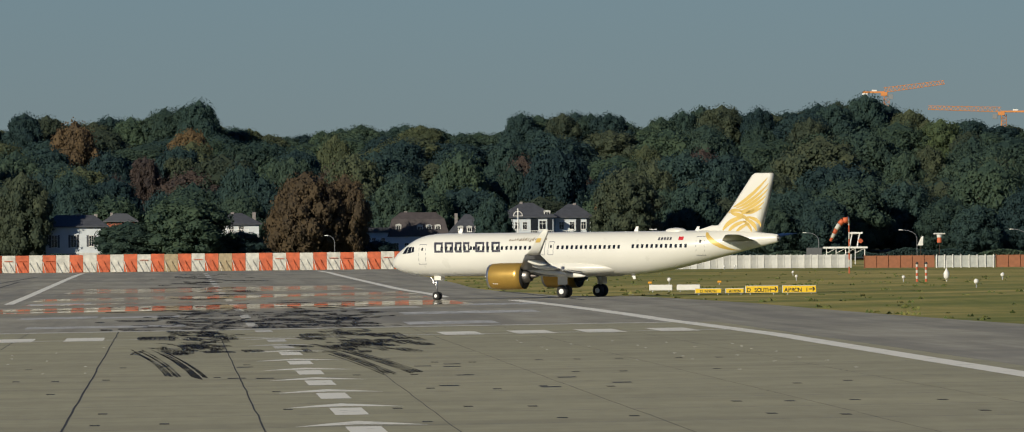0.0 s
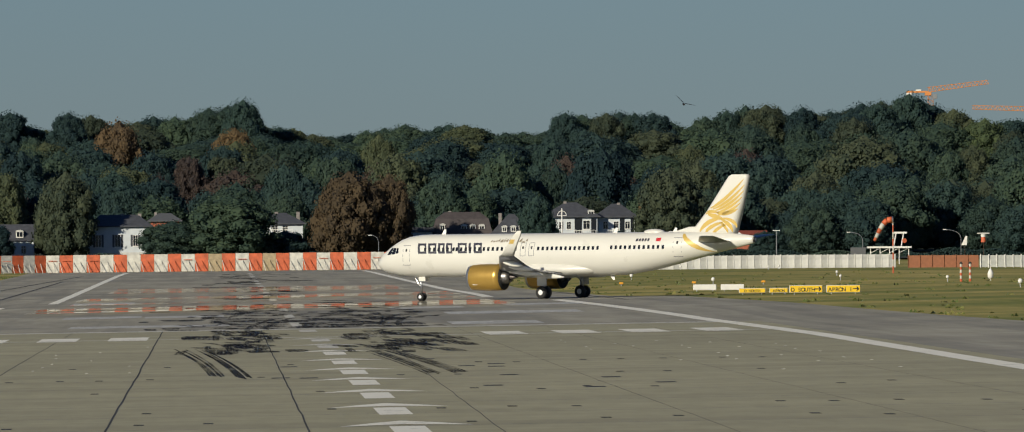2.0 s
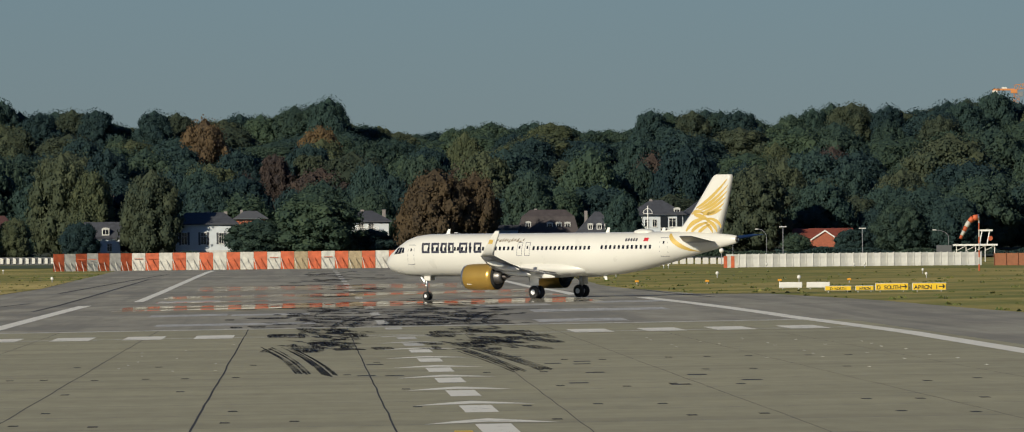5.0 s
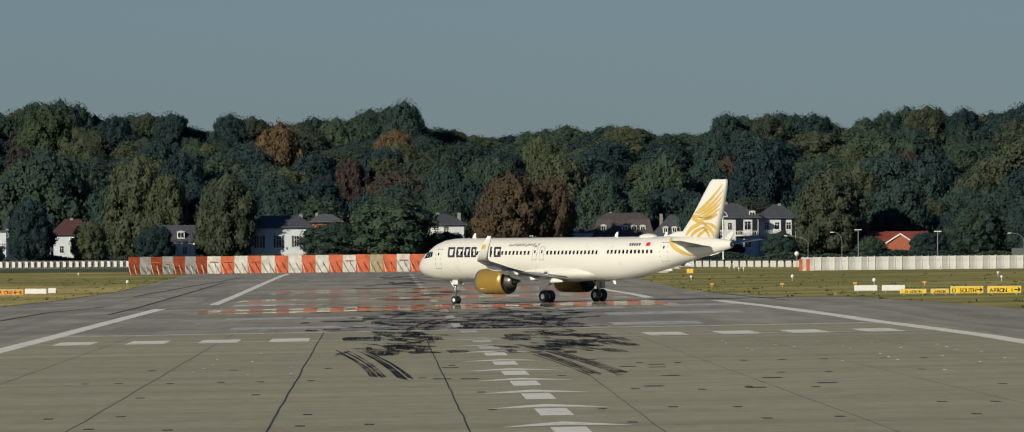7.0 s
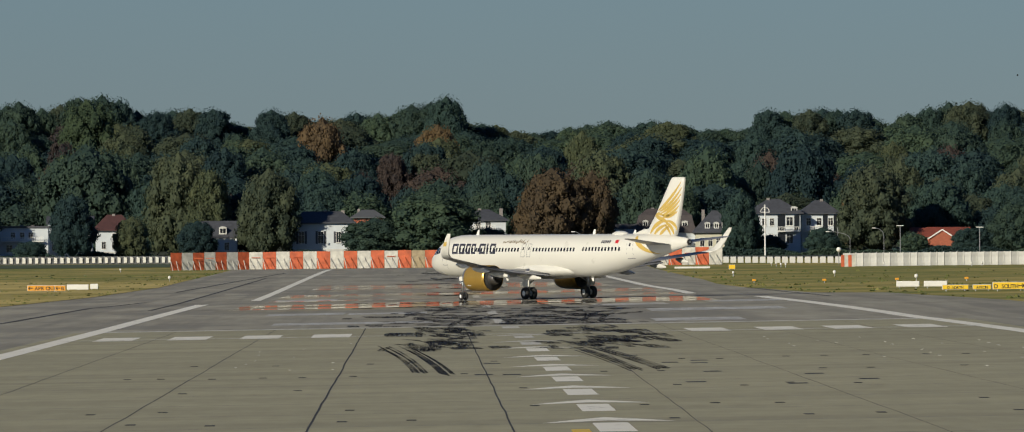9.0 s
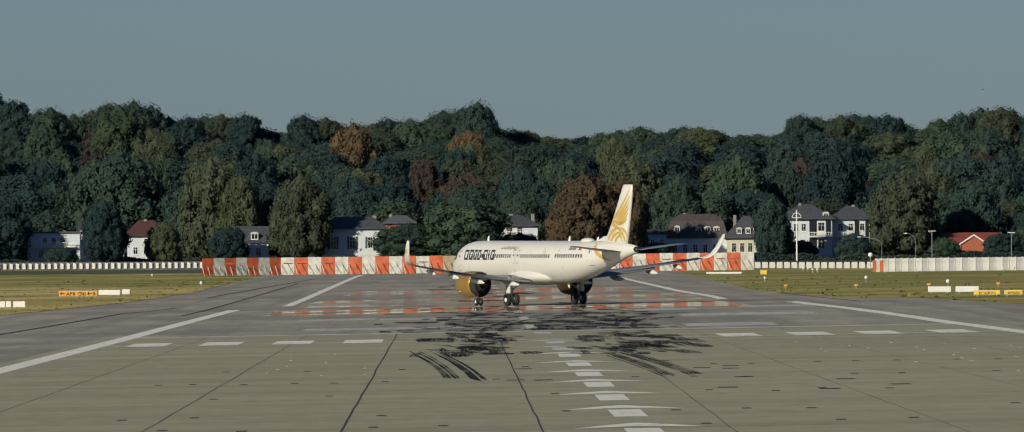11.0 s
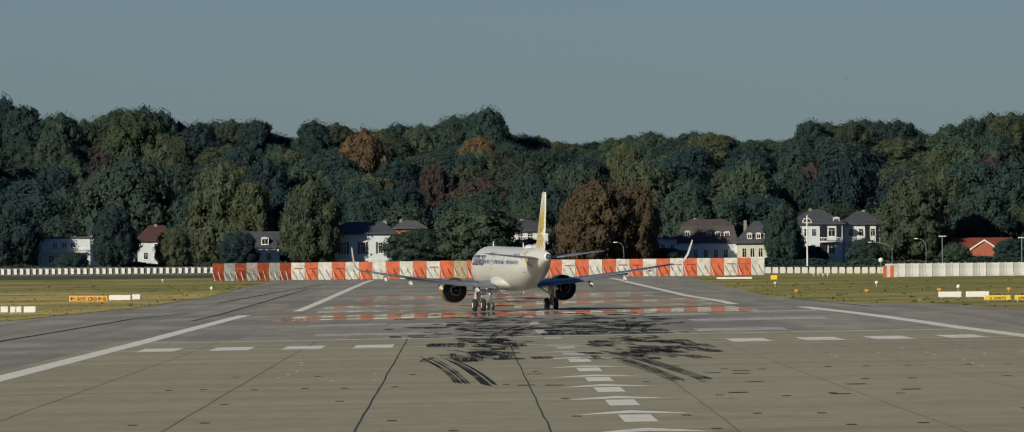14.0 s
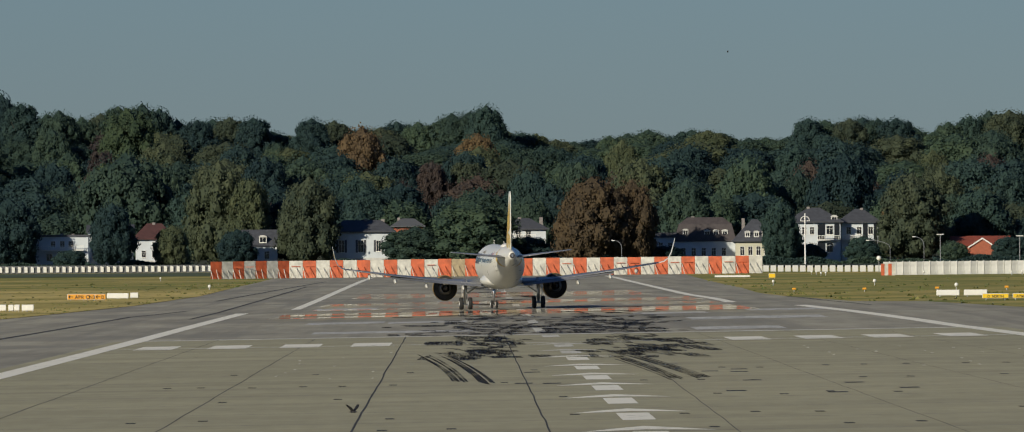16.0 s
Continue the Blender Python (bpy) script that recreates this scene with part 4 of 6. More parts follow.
for side in (1, -1):
    for f in FEATHERS:
        feather(f[0], f[1], f[2], f[3], side, M["gold_flat"])
    secs = [(38.3, 3.9, 0.5, 5.25, 0.10), (39.4, 3.2, 2.4, 5.45, 0.09), (41.6, 1.75, 5.9, 5.85, 0.08), (41.95, 1.4, 6.22, 5.89, 0.05)]
    part("tailplane", loft([foil(le, ch, side * y, z, th) for le, ch, y, z, th in secs]), M["grey"], airliner, "light grey tailplane", True)
    # gold sweep painted round the rear fuselage
    for k in range(8):
        u0, u1 = k / 8, (k + 1) / 8
        def edge(u, w):
            s = 36.7 + 3.4 * u ** 1.5 + w
            return s, 6.1 - 1.75 * math.sin(u * math.pi / 2)
        w0, w1 = 0.75 * (0.3 + math.sin(math.pi * u0 * 0.9)), 0.75 * (0.3 + math.sin(math.pi * u1 * 0.9))
        part("gold_sweep", skin_patch([edge(u0, 0), edge(u0, w0), edge(u1, w1), edge(u1, 0)], side), M["gold_flat"], fuselage, "gold painted sweep")
    # titles as plain slanted hollow blocks
    x = 5.7
    lean = lambda z: (5.42 - z) * 0.22
    for wide, sides in ((1.25, "lbtr"), (1.2, "lbtr"), (0.95, "lbtr"), (0.9, "lbtr"), (0.5, ""), (1.3, "lbtr"), (0.6, "l"), (1.2, "lbtr")):
        zb, zt, k = 4.42, 5.42, 0.21
        x1 = x + wide * 0.82
        bars = {"l": (x, x + 0.26, zb, zt), "r": (x1 - 0.18, x1, zb, zt), "b": (x + 0.26, x1 - 0.18, zb, zb + k), "t": (x + 0.26, x1 - 0.18, zt - k, zt)}
        for q in sides:
            s0, s1, z0, z1 = bars[q]
            part("title_bar", skin_patch([(s0 + lean(z0), z0), (s1 + lean(z0), z0), (s1 + lean(z1), z1), (s0 + lean(z1), z1)], side, 2, 5), M["dark"], fuselage, "dark slanted bar of the airline title")
        x += wide
    srng = random.Random(3)
    x = 14.4
    while x < 18.6:
        w = srng.uniform(0.14, 0.34)
        z0 = 5.38 + srng.uniform(0, 0.15)
        part("script_bar", skin_patch([(x, z0), (x + w, z0), (x + w, z0 + srng.uniform(0.12, 0.42)), (x, z0 + 0.13)], side, 1, 2), M["script"], fuselage, "grey-brown bar in place of script")
        x += w + 0.09
    for k in range(5):
        part("registration_bar", skin_patch([(31.6 + 0.33 * k, 5.42), (31.82 + 0.33 * k, 5.42), (31.82 + 0.33 * k, 5.68), (31.6 + 0.33 * k, 5.68)], side, 1, 2), M["dark"], fuselage, "small dark registration bar")
    part("flag_patch", skin_patch([(33.9, 5.4), (34.45, 5.4), (34.45, 5.73), (33.9, 5.73)], side, 1, 2), M["flag"], fuselage, "small red flag patch")
    # doors: thin outlined panels
    for s0, s1, z0, z1 in ((3.95, 4.85, 3.3, 5.25), (18.1, 18.75, 4.1, 5.4), (19.1, 19.75, 4.1, 5.4), (35.9, 36.85, 3.9, 5.75)):
        for a in (((s0, z0), (s0 + 0.05, z0), (s0 + 0.05, z1), (s0, z1)), ((s1 - 0.05, z0), (s1, z0), (s1, z1), (s1 - 0.05, z1)),
                  ((s0, z0), (s1, z0), (s1, z0 + 0.05), (s0, z0 + 0.05)), ((s0, z1 - 0.05), (s1, z1 - 0.05), (s1, z1), (s0, z1))):
            part("door_outline", skin_patch(list(a), side, 3, 4, 0.008), M["grey"], fuselage, "thin grey door seam")
        part("door_window", skin_patch([((s0 + s1) / 2 - 0.1, z1 - 0.62), ((s0 + s1) / 2 + 0.1, z1 - 0.62), ((s0 + s1) / 2 + 0.1, z1 - 0.36), ((s0 + s1) / 2 - 0.1, z1 - 0.36)], side, 1, 2), M["glass"], fuselage, "small door window")
    # cabin windows
    bm = skin_patch([(10.0, 4.64), (10.27, 4.64), (10.27, 5.0), (10.0, 5.0)], side, 1, 3)
    first = part("cabin_window", bm, M["glass"], fuselage, "small dark cabin window")
    s = 6.6
    while s < 35.0:
        if not (17.9 < s < 19.9 or 26.6 < s < 27.1 or 27.6 < s < 28.2) and abs(s - 10.0) > 0.2 and s < 27.5:
            share("cabin_window", first.data, fuselage, Matrix.Translation((10.0 - s, 0, 0)))
        elif s >= 28.2:
            part("cabin_window", skin_patch([(s, 4.68), (s + 0.27, 4.68), (s + 0.27, 5.04), (s, 5.04)], side, 1, 3), M["glass"], fuselage)
        s += 0.54
    # flight deck windows
    for a in (((1.75, 4.32), (2.35, 4.35), (2.55, 4.98), (2.2, 5.0)), ((2.42, 4.36), (2.95, 4.42), (3.0, 5.0), (2.62, 5.0)), ((3.02, 4.44), (3.4, 4.52), (3.3, 4.98), (3.06, 5.0))):
        part("cockpit_window", skin_patch(list(a), side, 2, 3, 0.015), M["glass"], fuselage, "dark flight deck window")

# Aerials and the dome on the roof
dome = []
for k in range(11):
    u = k / 10
    g = max(0.03, math.sin(math.pi * u) ** 0.45)
    dome.append([(NOSE - 31.6 - 2.5 * u, 0.62 * g * math.cos(2 * math.pi * i / 20), 6.24 + 0.34 * g * math.sin(2 * math.pi * i / 20)) for i in range(20)])
part("aerial_dome", loft(dome), M["cream"], airliner, "white aerial dome on the roof", True)
for s, z, h in ((7.6, 6.24, 0.5), (28.0, 6.24, 0.5), (35.0, 6.27, 0.4), (12.6, 2.16, -0.4), (27.6, 2.16, -0.45)):
    part("blade_aerial", loft([[(NOSE - s, 0.03, z), (NOSE - s - 0.5, 0.02, z), (NOSE - s - 0.5, -0.02, z), (NOSE - s, -0.03, z)], [(NOSE - s - 0.3, 0.015, z + h), (NOSE - s - 0.55, 0.01, z + h), (NOSE - s - 0.55, -0.01, z + h), (NOSE - s - 0.3, -0.015, z + h)]]), M["white"], airliner, "white blade aerial")
port = part("exhaust_port", rod((NOSE - 44.46, 0, 5.47), (NOSE - 44.66, 0, 5.48), 0.27, 0.25, 20), M["dark_metal"], airliner, "dark tail exhaust")
part("exhaust_liner", rod((NOSE - 44.6, 0, 5.48), (NOSE - 44.68, 0, 5.48), 0.12, 0.12, 16), M["steel"], port, "bright metal exhaust liner")


# Landing gear
WHEELS = []


def wheel(x, y, r, w, parent, drop=0.0):
    t = part("tyre", loft([[(q * r * math.sin(2 * math.pi * i / 28), o * w, q * r * math.cos(2 * math.pi * i / 28)) for i in range(28)] for q, o in ((0.52, -0.5), (0.86, -0.5), (0.98, -0.3), (1.0, 0), (0.98, 0.3), (0.86, 0.5), (0.52, 0.5))]), M["black"], parent, "black rubber tyre", True)
    for sgn in (-1, 1):
        part("hub", rod((0, sgn * w * 0.42, 0), (0, sgn * w * 0.58, 0), r * 0.52, r * 0.34, 16), M["hub_white"], t, "pale wheel hub")
    t.matrix_basis = pose(x, y, r - drop)
    WHEELS.append((t, x, y, r, r - drop))
    return t


for side in (1, -1):
    y = side * 3.795
    leg = part("main_leg", rod((0, y, 0.6), (0.15, y, 3.0), 0.14, 0.2, 12), M["steel"], airliner, "metal landing gear leg", True)
    part("side_brace", rod((0, y, 1.5), (0.1, side * 2.2, 2.5), 0.07), M["steel"], leg)
    part("axle", rod((0, y - 0.5, 0.58), (0, y + 0.5, 0.58), 0.1), M["steel"], leg)
    part("drag_link", rod((0.3, y, 0.75), (0.25, y, 1.5), 0.06), M["steel"], leg)
    part("gear_door", box(-0.55, 0.55, y + side * 0.36, y + side * 0.40, 1.25, 2.75, 0.01), M["cream"], leg, "cream gear leg door")
    for o in (-0.46, 0.46):
        wheel(0, y + o, 0.61, 0.44, leg)
nleg = part("nose_leg", rod((16.9, 0, 0.24), (17.0, 0, 2.5), 0.1, 0.12, 12), M["steel"], airliner, "metal nose gear leg", True)
part("drag_brace", rod((16.95, 0, 1.1), (17.9, 0, 2.4), 0.06), M["steel"], nleg)
part("taxi_light", rod((17.1, 0.18, 1.5), (17.25, 0.18, 1.5), 0.1, 0.12, 12), M["steel"], nleg, "round taxi light")
part("taxi_light", rod((17.1, -0.18, 1.5), (17.25, -0.18, 1.5), 0.1, 0.12, 12), M["steel"], nleg, "round taxi light")
for sgn in (-1, 1):
    part("nose_gear_door", box(16.2, 17.0, sgn * 0.42 - 0.02, sgn * 0.42 + 0.02, 1.75, 2.35, 0.01), M["cream"], nleg, "cream nose gear door")
    wheel(16.9, sgn * 0.26, 0.40, 0.24, nleg, 0.16)
# ---- villas below the wooded bank ----
def hip_roof(x0, x1, y0, y1, z0, z1, over=0.9, ridge=0.35, thick=0.25):
    """A hipped roof with eaves; ridge is the share of the width that the ridge takes."""
    a, b, c, d = x0 - over, x1 + over, y0 - over, y1 + over
    xm0, xm1, ym = a + (b - a) * (1 - ridge) / 2, b - (b - a) * (1 - ridge) / 2, (c + d) / 2
    v = [(a, c, z0), (b, c, z0), (b, d, z0), (a, d, z0), (a, c, z0 + thick), (b, c, z0 + thick), (b, d, z0 + thick), (a, d, z0 + thick), (xm0, ym, z1), (xm1, ym, z1)]
    bm = bmesh.new()
    vs = [bm.verts.new(p) for p in v]
    for f in ((3, 2, 1, 0), (0, 1, 5, 4), (1, 2, 6, 5), (2, 3, 7, 6), (3, 0, 4, 7), (4, 5, 9, 8), (5, 6, 9), (6, 7, 8, 9), (7, 4, 8)):
        bm.faces.new([vs[i] for i in f])
    bmesh.ops.recalc_face_normals(bm, faces=bm.faces)
    return bm


def gable_roof(x0, x1, y0, y1, z0, z1, over=0.5, thick=0.25):
    """A roof whose ridge runs across the view."""
    a, b, c, d = x0 - over, x1 + over, y0 - over, y1 + over
    ym = (c + d) / 2
    return loft([[(x, c, z0), (x, d, z0), (x, d, z0 + thick), (x, ym, z1), (x, c, z0 + thick)] for x in (a, b)])


def mansard_roof(x0, x1, y0, y1, z0, z1):
    rings = []
    for f, z in ((-0.4, z0), (-0.3, z0 + 0.3), (0.9, z0 + (z1 - z0) * 0.72), (3.2, z1)):
        rings.append([(x0 + f, y0 + f, z), (x1 - f, y0 + f, z), (x1 - f, y1 - f, z), (x0 + f, y1 - f, z)])
    return loft(rings)


def add_window(parent, x, y, z, w, h, shutters=False, bars=1):
    """A window in a front wall: frame, dark panes and a sill, standing a little proud."""
    f = bmesh.new()
    t = 0.09
    for x0, x1, z0, z1 in ((x - w / 2, x - w / 2 + t, z, z + h), (x + w / 2 - t, x + w / 2, z, z + h), (x - w / 2 + t, x + w / 2 - t, z, z + t), (x - w / 2 + t, x + w / 2 - t, z + h - t, z + h)):
        add_box(f, x0, x1, y - 0.10, y - 0.004, z0, z1)
    for k in range(bars):
        xb = x - w / 2 + w * (k + 1) / (bars + 1)
        add_box(f, xb - 0.03, xb + 0.03, y - 0.09, y - 0.004, z + t, z + h - t)
    add_box(f, x - w / 2 + t, x + w / 2 - t, y - 0.085, y - 0.004, z + h * 0.66, z + h * 0.66 + 0.06)
    win = part("window", f, M["white"], parent, "white-framed window")
    part("pane", box(x - w / 2 + t, x + w / 2 - t, y - 0.05, y - 0.002, z + t, z + h - t), M["glass"], win, "dark glass pane")
    part("sill", box(x - w / 2 - 0.1, x + w / 2 + 0.1, y - 0.22, y - 0.004, z - 0.12, z), M["white"], win)
    if shutters:
        for s in (-1, 1):
            part("shutter", box(x + s * (w / 2 + 0.33) - 0.28, x + s * (w / 2 + 0.33) + 0.28, y - 0.08, y - 0.004, z - 0.05, z + h + 0.05), M["slate"], win, "dark shutter")
    return win


def villa(label, x0, x1, z0, ze, zr, roof="hip", wall="wall", tiles="slate", y=3150.0, deep=11.0, windows=(), chimneys=(), dormers=(), balcony=None, ridge=0.35, shutters=False, dark_recesses=()):
    h = tagged(new("villa"), label, "house", "villas below the wooded bank")
    y1 = y + deep
    part("wall", box(x0, x1, y, y1, z0 - 2.5, ze + 0.01), M[wall], h, "rendered wall")
    part("plinth", box(x0 - 0.06, x1 + 0.06, y - 0.06, y + 0.3, z0 - 2.5, z0 + 0.5), M["fence"], h)
    if roof == "hip":
        r = part("roof", hip_roof(x0, x1, y, y1, ze, zr, ridge=ridge), M[tiles], h, "tiled hipped roof")
    elif roof == "gable":
        r = part("roof", gable_roof(x0, x1, y, y1, ze, zr), M[tiles], h, "pitched roof")
    elif roof == "mansard":
        r = part("roof", mansard_roof(x0, x1, y, y1, ze, zr), M[tiles], h, "mansard roof")
    else:
        r = part("roof", box(x0 - 0.4, x1 + 0.4, y - 0.4, y1, ze, zr), M[tiles], h, "flat roof edge")
    for x, w in chimneys:
        c = part("chimney", box(x - w / 2, x + w / 2, y + deep * 0.45, y + deep * 0.45 + w, ze + 0.3, zr + 0.25), M["chimney"], r, "weathered chimney")
    for x, z, w, ht in dormers:
        d = part("dormer", box(x - w / 2, x + w / 2, y + 0.15, y + 4, z, z + ht), M["white"], h, "white dormer")
        part("dormer_roof", loft([[(x + (w / 2 + 0.15) * math.cos(a * math.pi / 6), yy, z + ht + 0.45 * math.sin(a * math.pi / 6)) for a in range(7)] for yy in (y + 0.02, y + 4)]), M["fence"], d, "arched dormer roof")
        part("dormer_pane", box(x - w / 2 + 0.2, x - 0.06, y + 0.1, y + 0.16, z + 0.25, z + ht - 0.12), M["glass"], d)
        part("dormer_pane", box(x + 0.06, x + w / 2 - 0.2, y + 0.1, y + 0.16, z + 0.25, z + ht - 0.12), M["glass"], d)
    # flat dark panels on the wall, painting in the shade of recessed balconies
    for gx0, gx1, gz0, gz1 in dark_recesses:
        part("recess_shade", box(gx0, gx1, y - 0.14, y - 0.003, gz0, gz1), M["glass"], h, "dark panel standing in for a shaded balcony recess")
    for x, z, w, ht in windows:
        add_window(h, x, y, z, w, ht, shutters)
    if balcony:
        bx0, bx1, bz = balcony
        b = part("balcony", box(bx0, bx1, y - 1.6, y - 0.01, bz - 0.25, bz), M["white"], h, "white balcony")
        for k in range(int((bx1 - bx0) / 0.45) + 1):
            xx = bx0 + 0.05 + k * 0.45
            part("baluster", box(xx - 0.05, xx + 0.05, y - 1.58, y - 1.5, bz, bz + 0.95), M["white"], b)
        part("handrail", box(bx0, bx1, y - 1.62, y - 1.46, bz + 0.95, bz + 1.07), M["white"], b)
    return h


villa("white flat-roofed villa with a roof terrace", -110.5, -96.9, 3.4, 11.0, 11.5, "flat", windows=[(-107, 4.6, 1.6, 2.0), (-103.5, 4.6, 1.6, 2.0), (-100, 4.6, 1.6, 2.0), (-106, 8.2, 1.3, 1.7), (-103.6, 8.2, 1.3, 1.7), (-101.4, 8.2, 1.3, 1.7)],
      balcony=(-109, -98, 7.6), chimneys=[(-104, 0.9), (-101, 0.7)])
villa("white villa half hidden behind a dark tree", -97.4, -85.9, 3.8, 11.9, 14.1, "gable", y=3165, windows=[(-95.8, 8.6, 1.2, 1.7), (-95.8, 5.0, 1.2, 1.8)], chimneys=[(-95.5, 0.9)])
villa("white villa with a dark red hipped roof", -84.6, -75.1, 4.2, 10.1, 14.3, "hip", tiles="redroof", windows=[(-82.5, 5.4, 1.2, 1.9), (-79.8, 5.4, 1.2, 1.9), (-77.2, 5.4, 1.2, 1.9), (-79.8, 8.1, 1.1, 1.4)], chimneys=[(-80, 0.8)])
villa("white villa with a dark roof behind trees", -56.8, -48.0, 4.0, 8.1, 12.5, "gable", windows=[(-53.6, 4.8, 1.3, 2.1), (-50.6, 4.8, 1.3, 2.1)], dormers=[(-51.6, 9.0, 1.9, 1.6)])
villa("white villa with dark shutters and slate roof", -33.8, -17.9, 4.5, 11.6, 14.8, "hip", ridge=0.55, windows=[(-31.2, 6.4, 1.5, 3.2), (-26.2, 6.4, 1.5, 3.2), (-21.6, 6.6, 1.3, 2.9)], chimneys=[(-25, 0.9), (-20.5, 0.9)], shutters=True)
villa("red brick house with a pale hipped roof", -17.8, -10.4, 8.8, 13.0, 15.2, "hip", "brick", "greyboard", y=3175, windows=[(-14, 10.2, 1.2, 1.6)], chimneys=[(-16.5, 0.7)])
villa("white villa with a hipped roof and balcony", 10.6, 21.8, 4.2, 12.0, 15.0, "hip", ridge=0.2, windows=[(14.6, 10.0, 1.5, 1.7), (17.2, 10.0, 1.5, 1.7), (13.5, 5.8, 1.3, 2.2), (18.5, 5.8, 1.3, 2.2)], chimneys=[(11.6, 0.9), (15, 0.9), (20.6, 0.9)], balcony=(12.8, 19.2, 9.7))
villa("long white two-storey house in the shade", 40.2, 55.5, 3.7, 9.7, 11.0, "flat", windows=[(42 + 2.4 * k, 6.2, 1.1, 2.2) for k in range(6)])
villa("white house with a mansard roof and dormers", 55.5, 70.9, 3.6, 8.6, 14.9, "mansard", tiles="redslate", windows=[(57.5 + 2.6 * k, 4.8, 1.2, 2.2) for k in range(5)], dormers=[(58.0, 9.6, 1.4, 1.9), (63.6, 8.9, 1.5, 2.4), (65.9, 8.9, 1.5, 2.4), (68.2, 8.9, 1.5, 2.4)], chimneys=[(60, 0.8)])
villa("cream-walled house with a steep slate roof", 70.9, 81.0, 3.2, 8.5, 14.3, "hip", "wall_cream", ridge=0.12, y=3146, windows=[(72.6 + 2.1 * k, 4.9, 1.2, 2.4) for k in range(4)], dormers=[(74.0, 9.6, 1.3, 1.3), (76.3, 9.6, 1.3, 1.3), (78.4, 9.6, 1.3, 1.3)], chimneys=[(73, 0.8)])
villa("tall white villa with a slate hipped roof", 84.8, 98.2, 3.4, 13.3, 17.2, "hip", ridge=0.2, windows=[(86.8, 10.2, 1.2, 2.0), (88.8, 10.2, 1.2, 2.0), (90.8, 10.2, 1.2, 2.0), (95.4, 10.2, 1.8, 2.3), (87, 5.6, 1.4, 2.4), (90.5, 5.6, 1.4, 2.4), (95.4, 5.6, 1.8, 2.6)],
      balcony=(92.2, 98.0, 8.9), dark_recesses=[(92.3, 94.2, 9.0, 13.0), (96.6, 97.9, 9.0, 13.0), (92.3, 94.2, 4.5, 8.4)], chimneys=[(90, 0.8)], dormers=[(96.6, 13.9, 1.6, 0.9)])
villa("white villa with a slate hipped roof and lamps", 98.6, 108.1, 3.3, 13.2, 16.8, "hip", ridge=0.2, y=3155, windows=[(100.5, 10.2, 1.3, 2.0), (103.2, 10.2, 1.3, 2.0), (106.2, 10.2, 1.3, 2.0), (101, 5.6, 1.4, 2.6), (105, 5.6, 1.4, 2.6)], chimneys=[(104, 0.8)], balcony=(99.0, 104.0, 8.9), dark_recesses=[(104.2, 105.4, 9.0, 13.0), (107.0, 107.9, 5.0, 13.0)])
villa("low red-brick house with a red tiled roof", 127.1, 142.0, 3.4, 7.0, 9.6, "gable", "brick", "tileroof", windows=[(130, 4.6, 1.3, 1.4), (139.5, 4.6, 1.3, 1.4)])
porch = tagged(new("brick_gable"), "brick gable with white bargeboards", "house")
part("wall", loft([[(131.5, yy, 2), (138, yy, 2), (138, yy, 6.6), (134.8, yy, 8.6), (131.5, yy, 6.6)] for yy in (3146, 3151)]), M["brick"], porch)
part("bargeboard", loft([[(131.0, yy, 6.3), (134.8, yy, 8.75), (138.5, yy, 6.3), (138.5, yy, 6.7), (134.8, yy, 9.15), (131.0, yy, 6.7)] for yy in (3145.6, 3146.1)]), M["white"], porch, "white bargeboard")


# ---- hedges behind the barrier ----
def hedge_mesh(length, high, deep, n, seed, mat):
    r = np.random.RandomState(seed)
    x = r.uniform(0, length, n)
    top = high * (0.7 + 0.3 * np.sin(x * 0.37 + seed) * np.sin(x * 0.11 + 1))
    z = top * r.uniform(0, 1, n) ** 0.7
    y = r.uniform(-deep / 2, deep / 2, n)
    p = np.stack([x, y, z], axis=1)
    nd = r.normal(size=(n, 3)) + np.array([0, -0.8, 0.6])
    nd /= np.linalg.norm(nd, axis=1)[:, None]
    t = np.cross(nd, r.normal(size=(n, 3)))
    t /= np.linalg.norm(t, axis=1)[:, None]
    b = np.cross(nd, t)
    s = r.uniform(0.15, 0.34, (n, 1))
    v = np.concatenate([p + t * s, p + b * s, p - t * s, p - b * s], axis=1).reshape(-1, 3)
    me = bpy.data.meshes.new("hedge")
    me.from_pydata(v.tolist(), [], np.arange(4 * n).reshape(n, 4).tolist())
    me.materials.append(mat)
    return me


HEDGES = [hedge_mesh(30, 3.0, 4.0, 6000, 3, LEAF["dark"]), hedge_mesh(30, 2.4, 4.0, 5200, 4, LEAF["mid"])]
for i, x in enumerate(range(-150, 250, 27)):
    hd = tagged(new("hedge", HEDGES[i % 2]), "dark green shrubbery along the river road", "hedge", "shrubs before the villas", "stuff")
    hd.matrix_basis = pose(x, 3085 + 8 * (i % 3), ground_z(x, 3085) - 0.2)

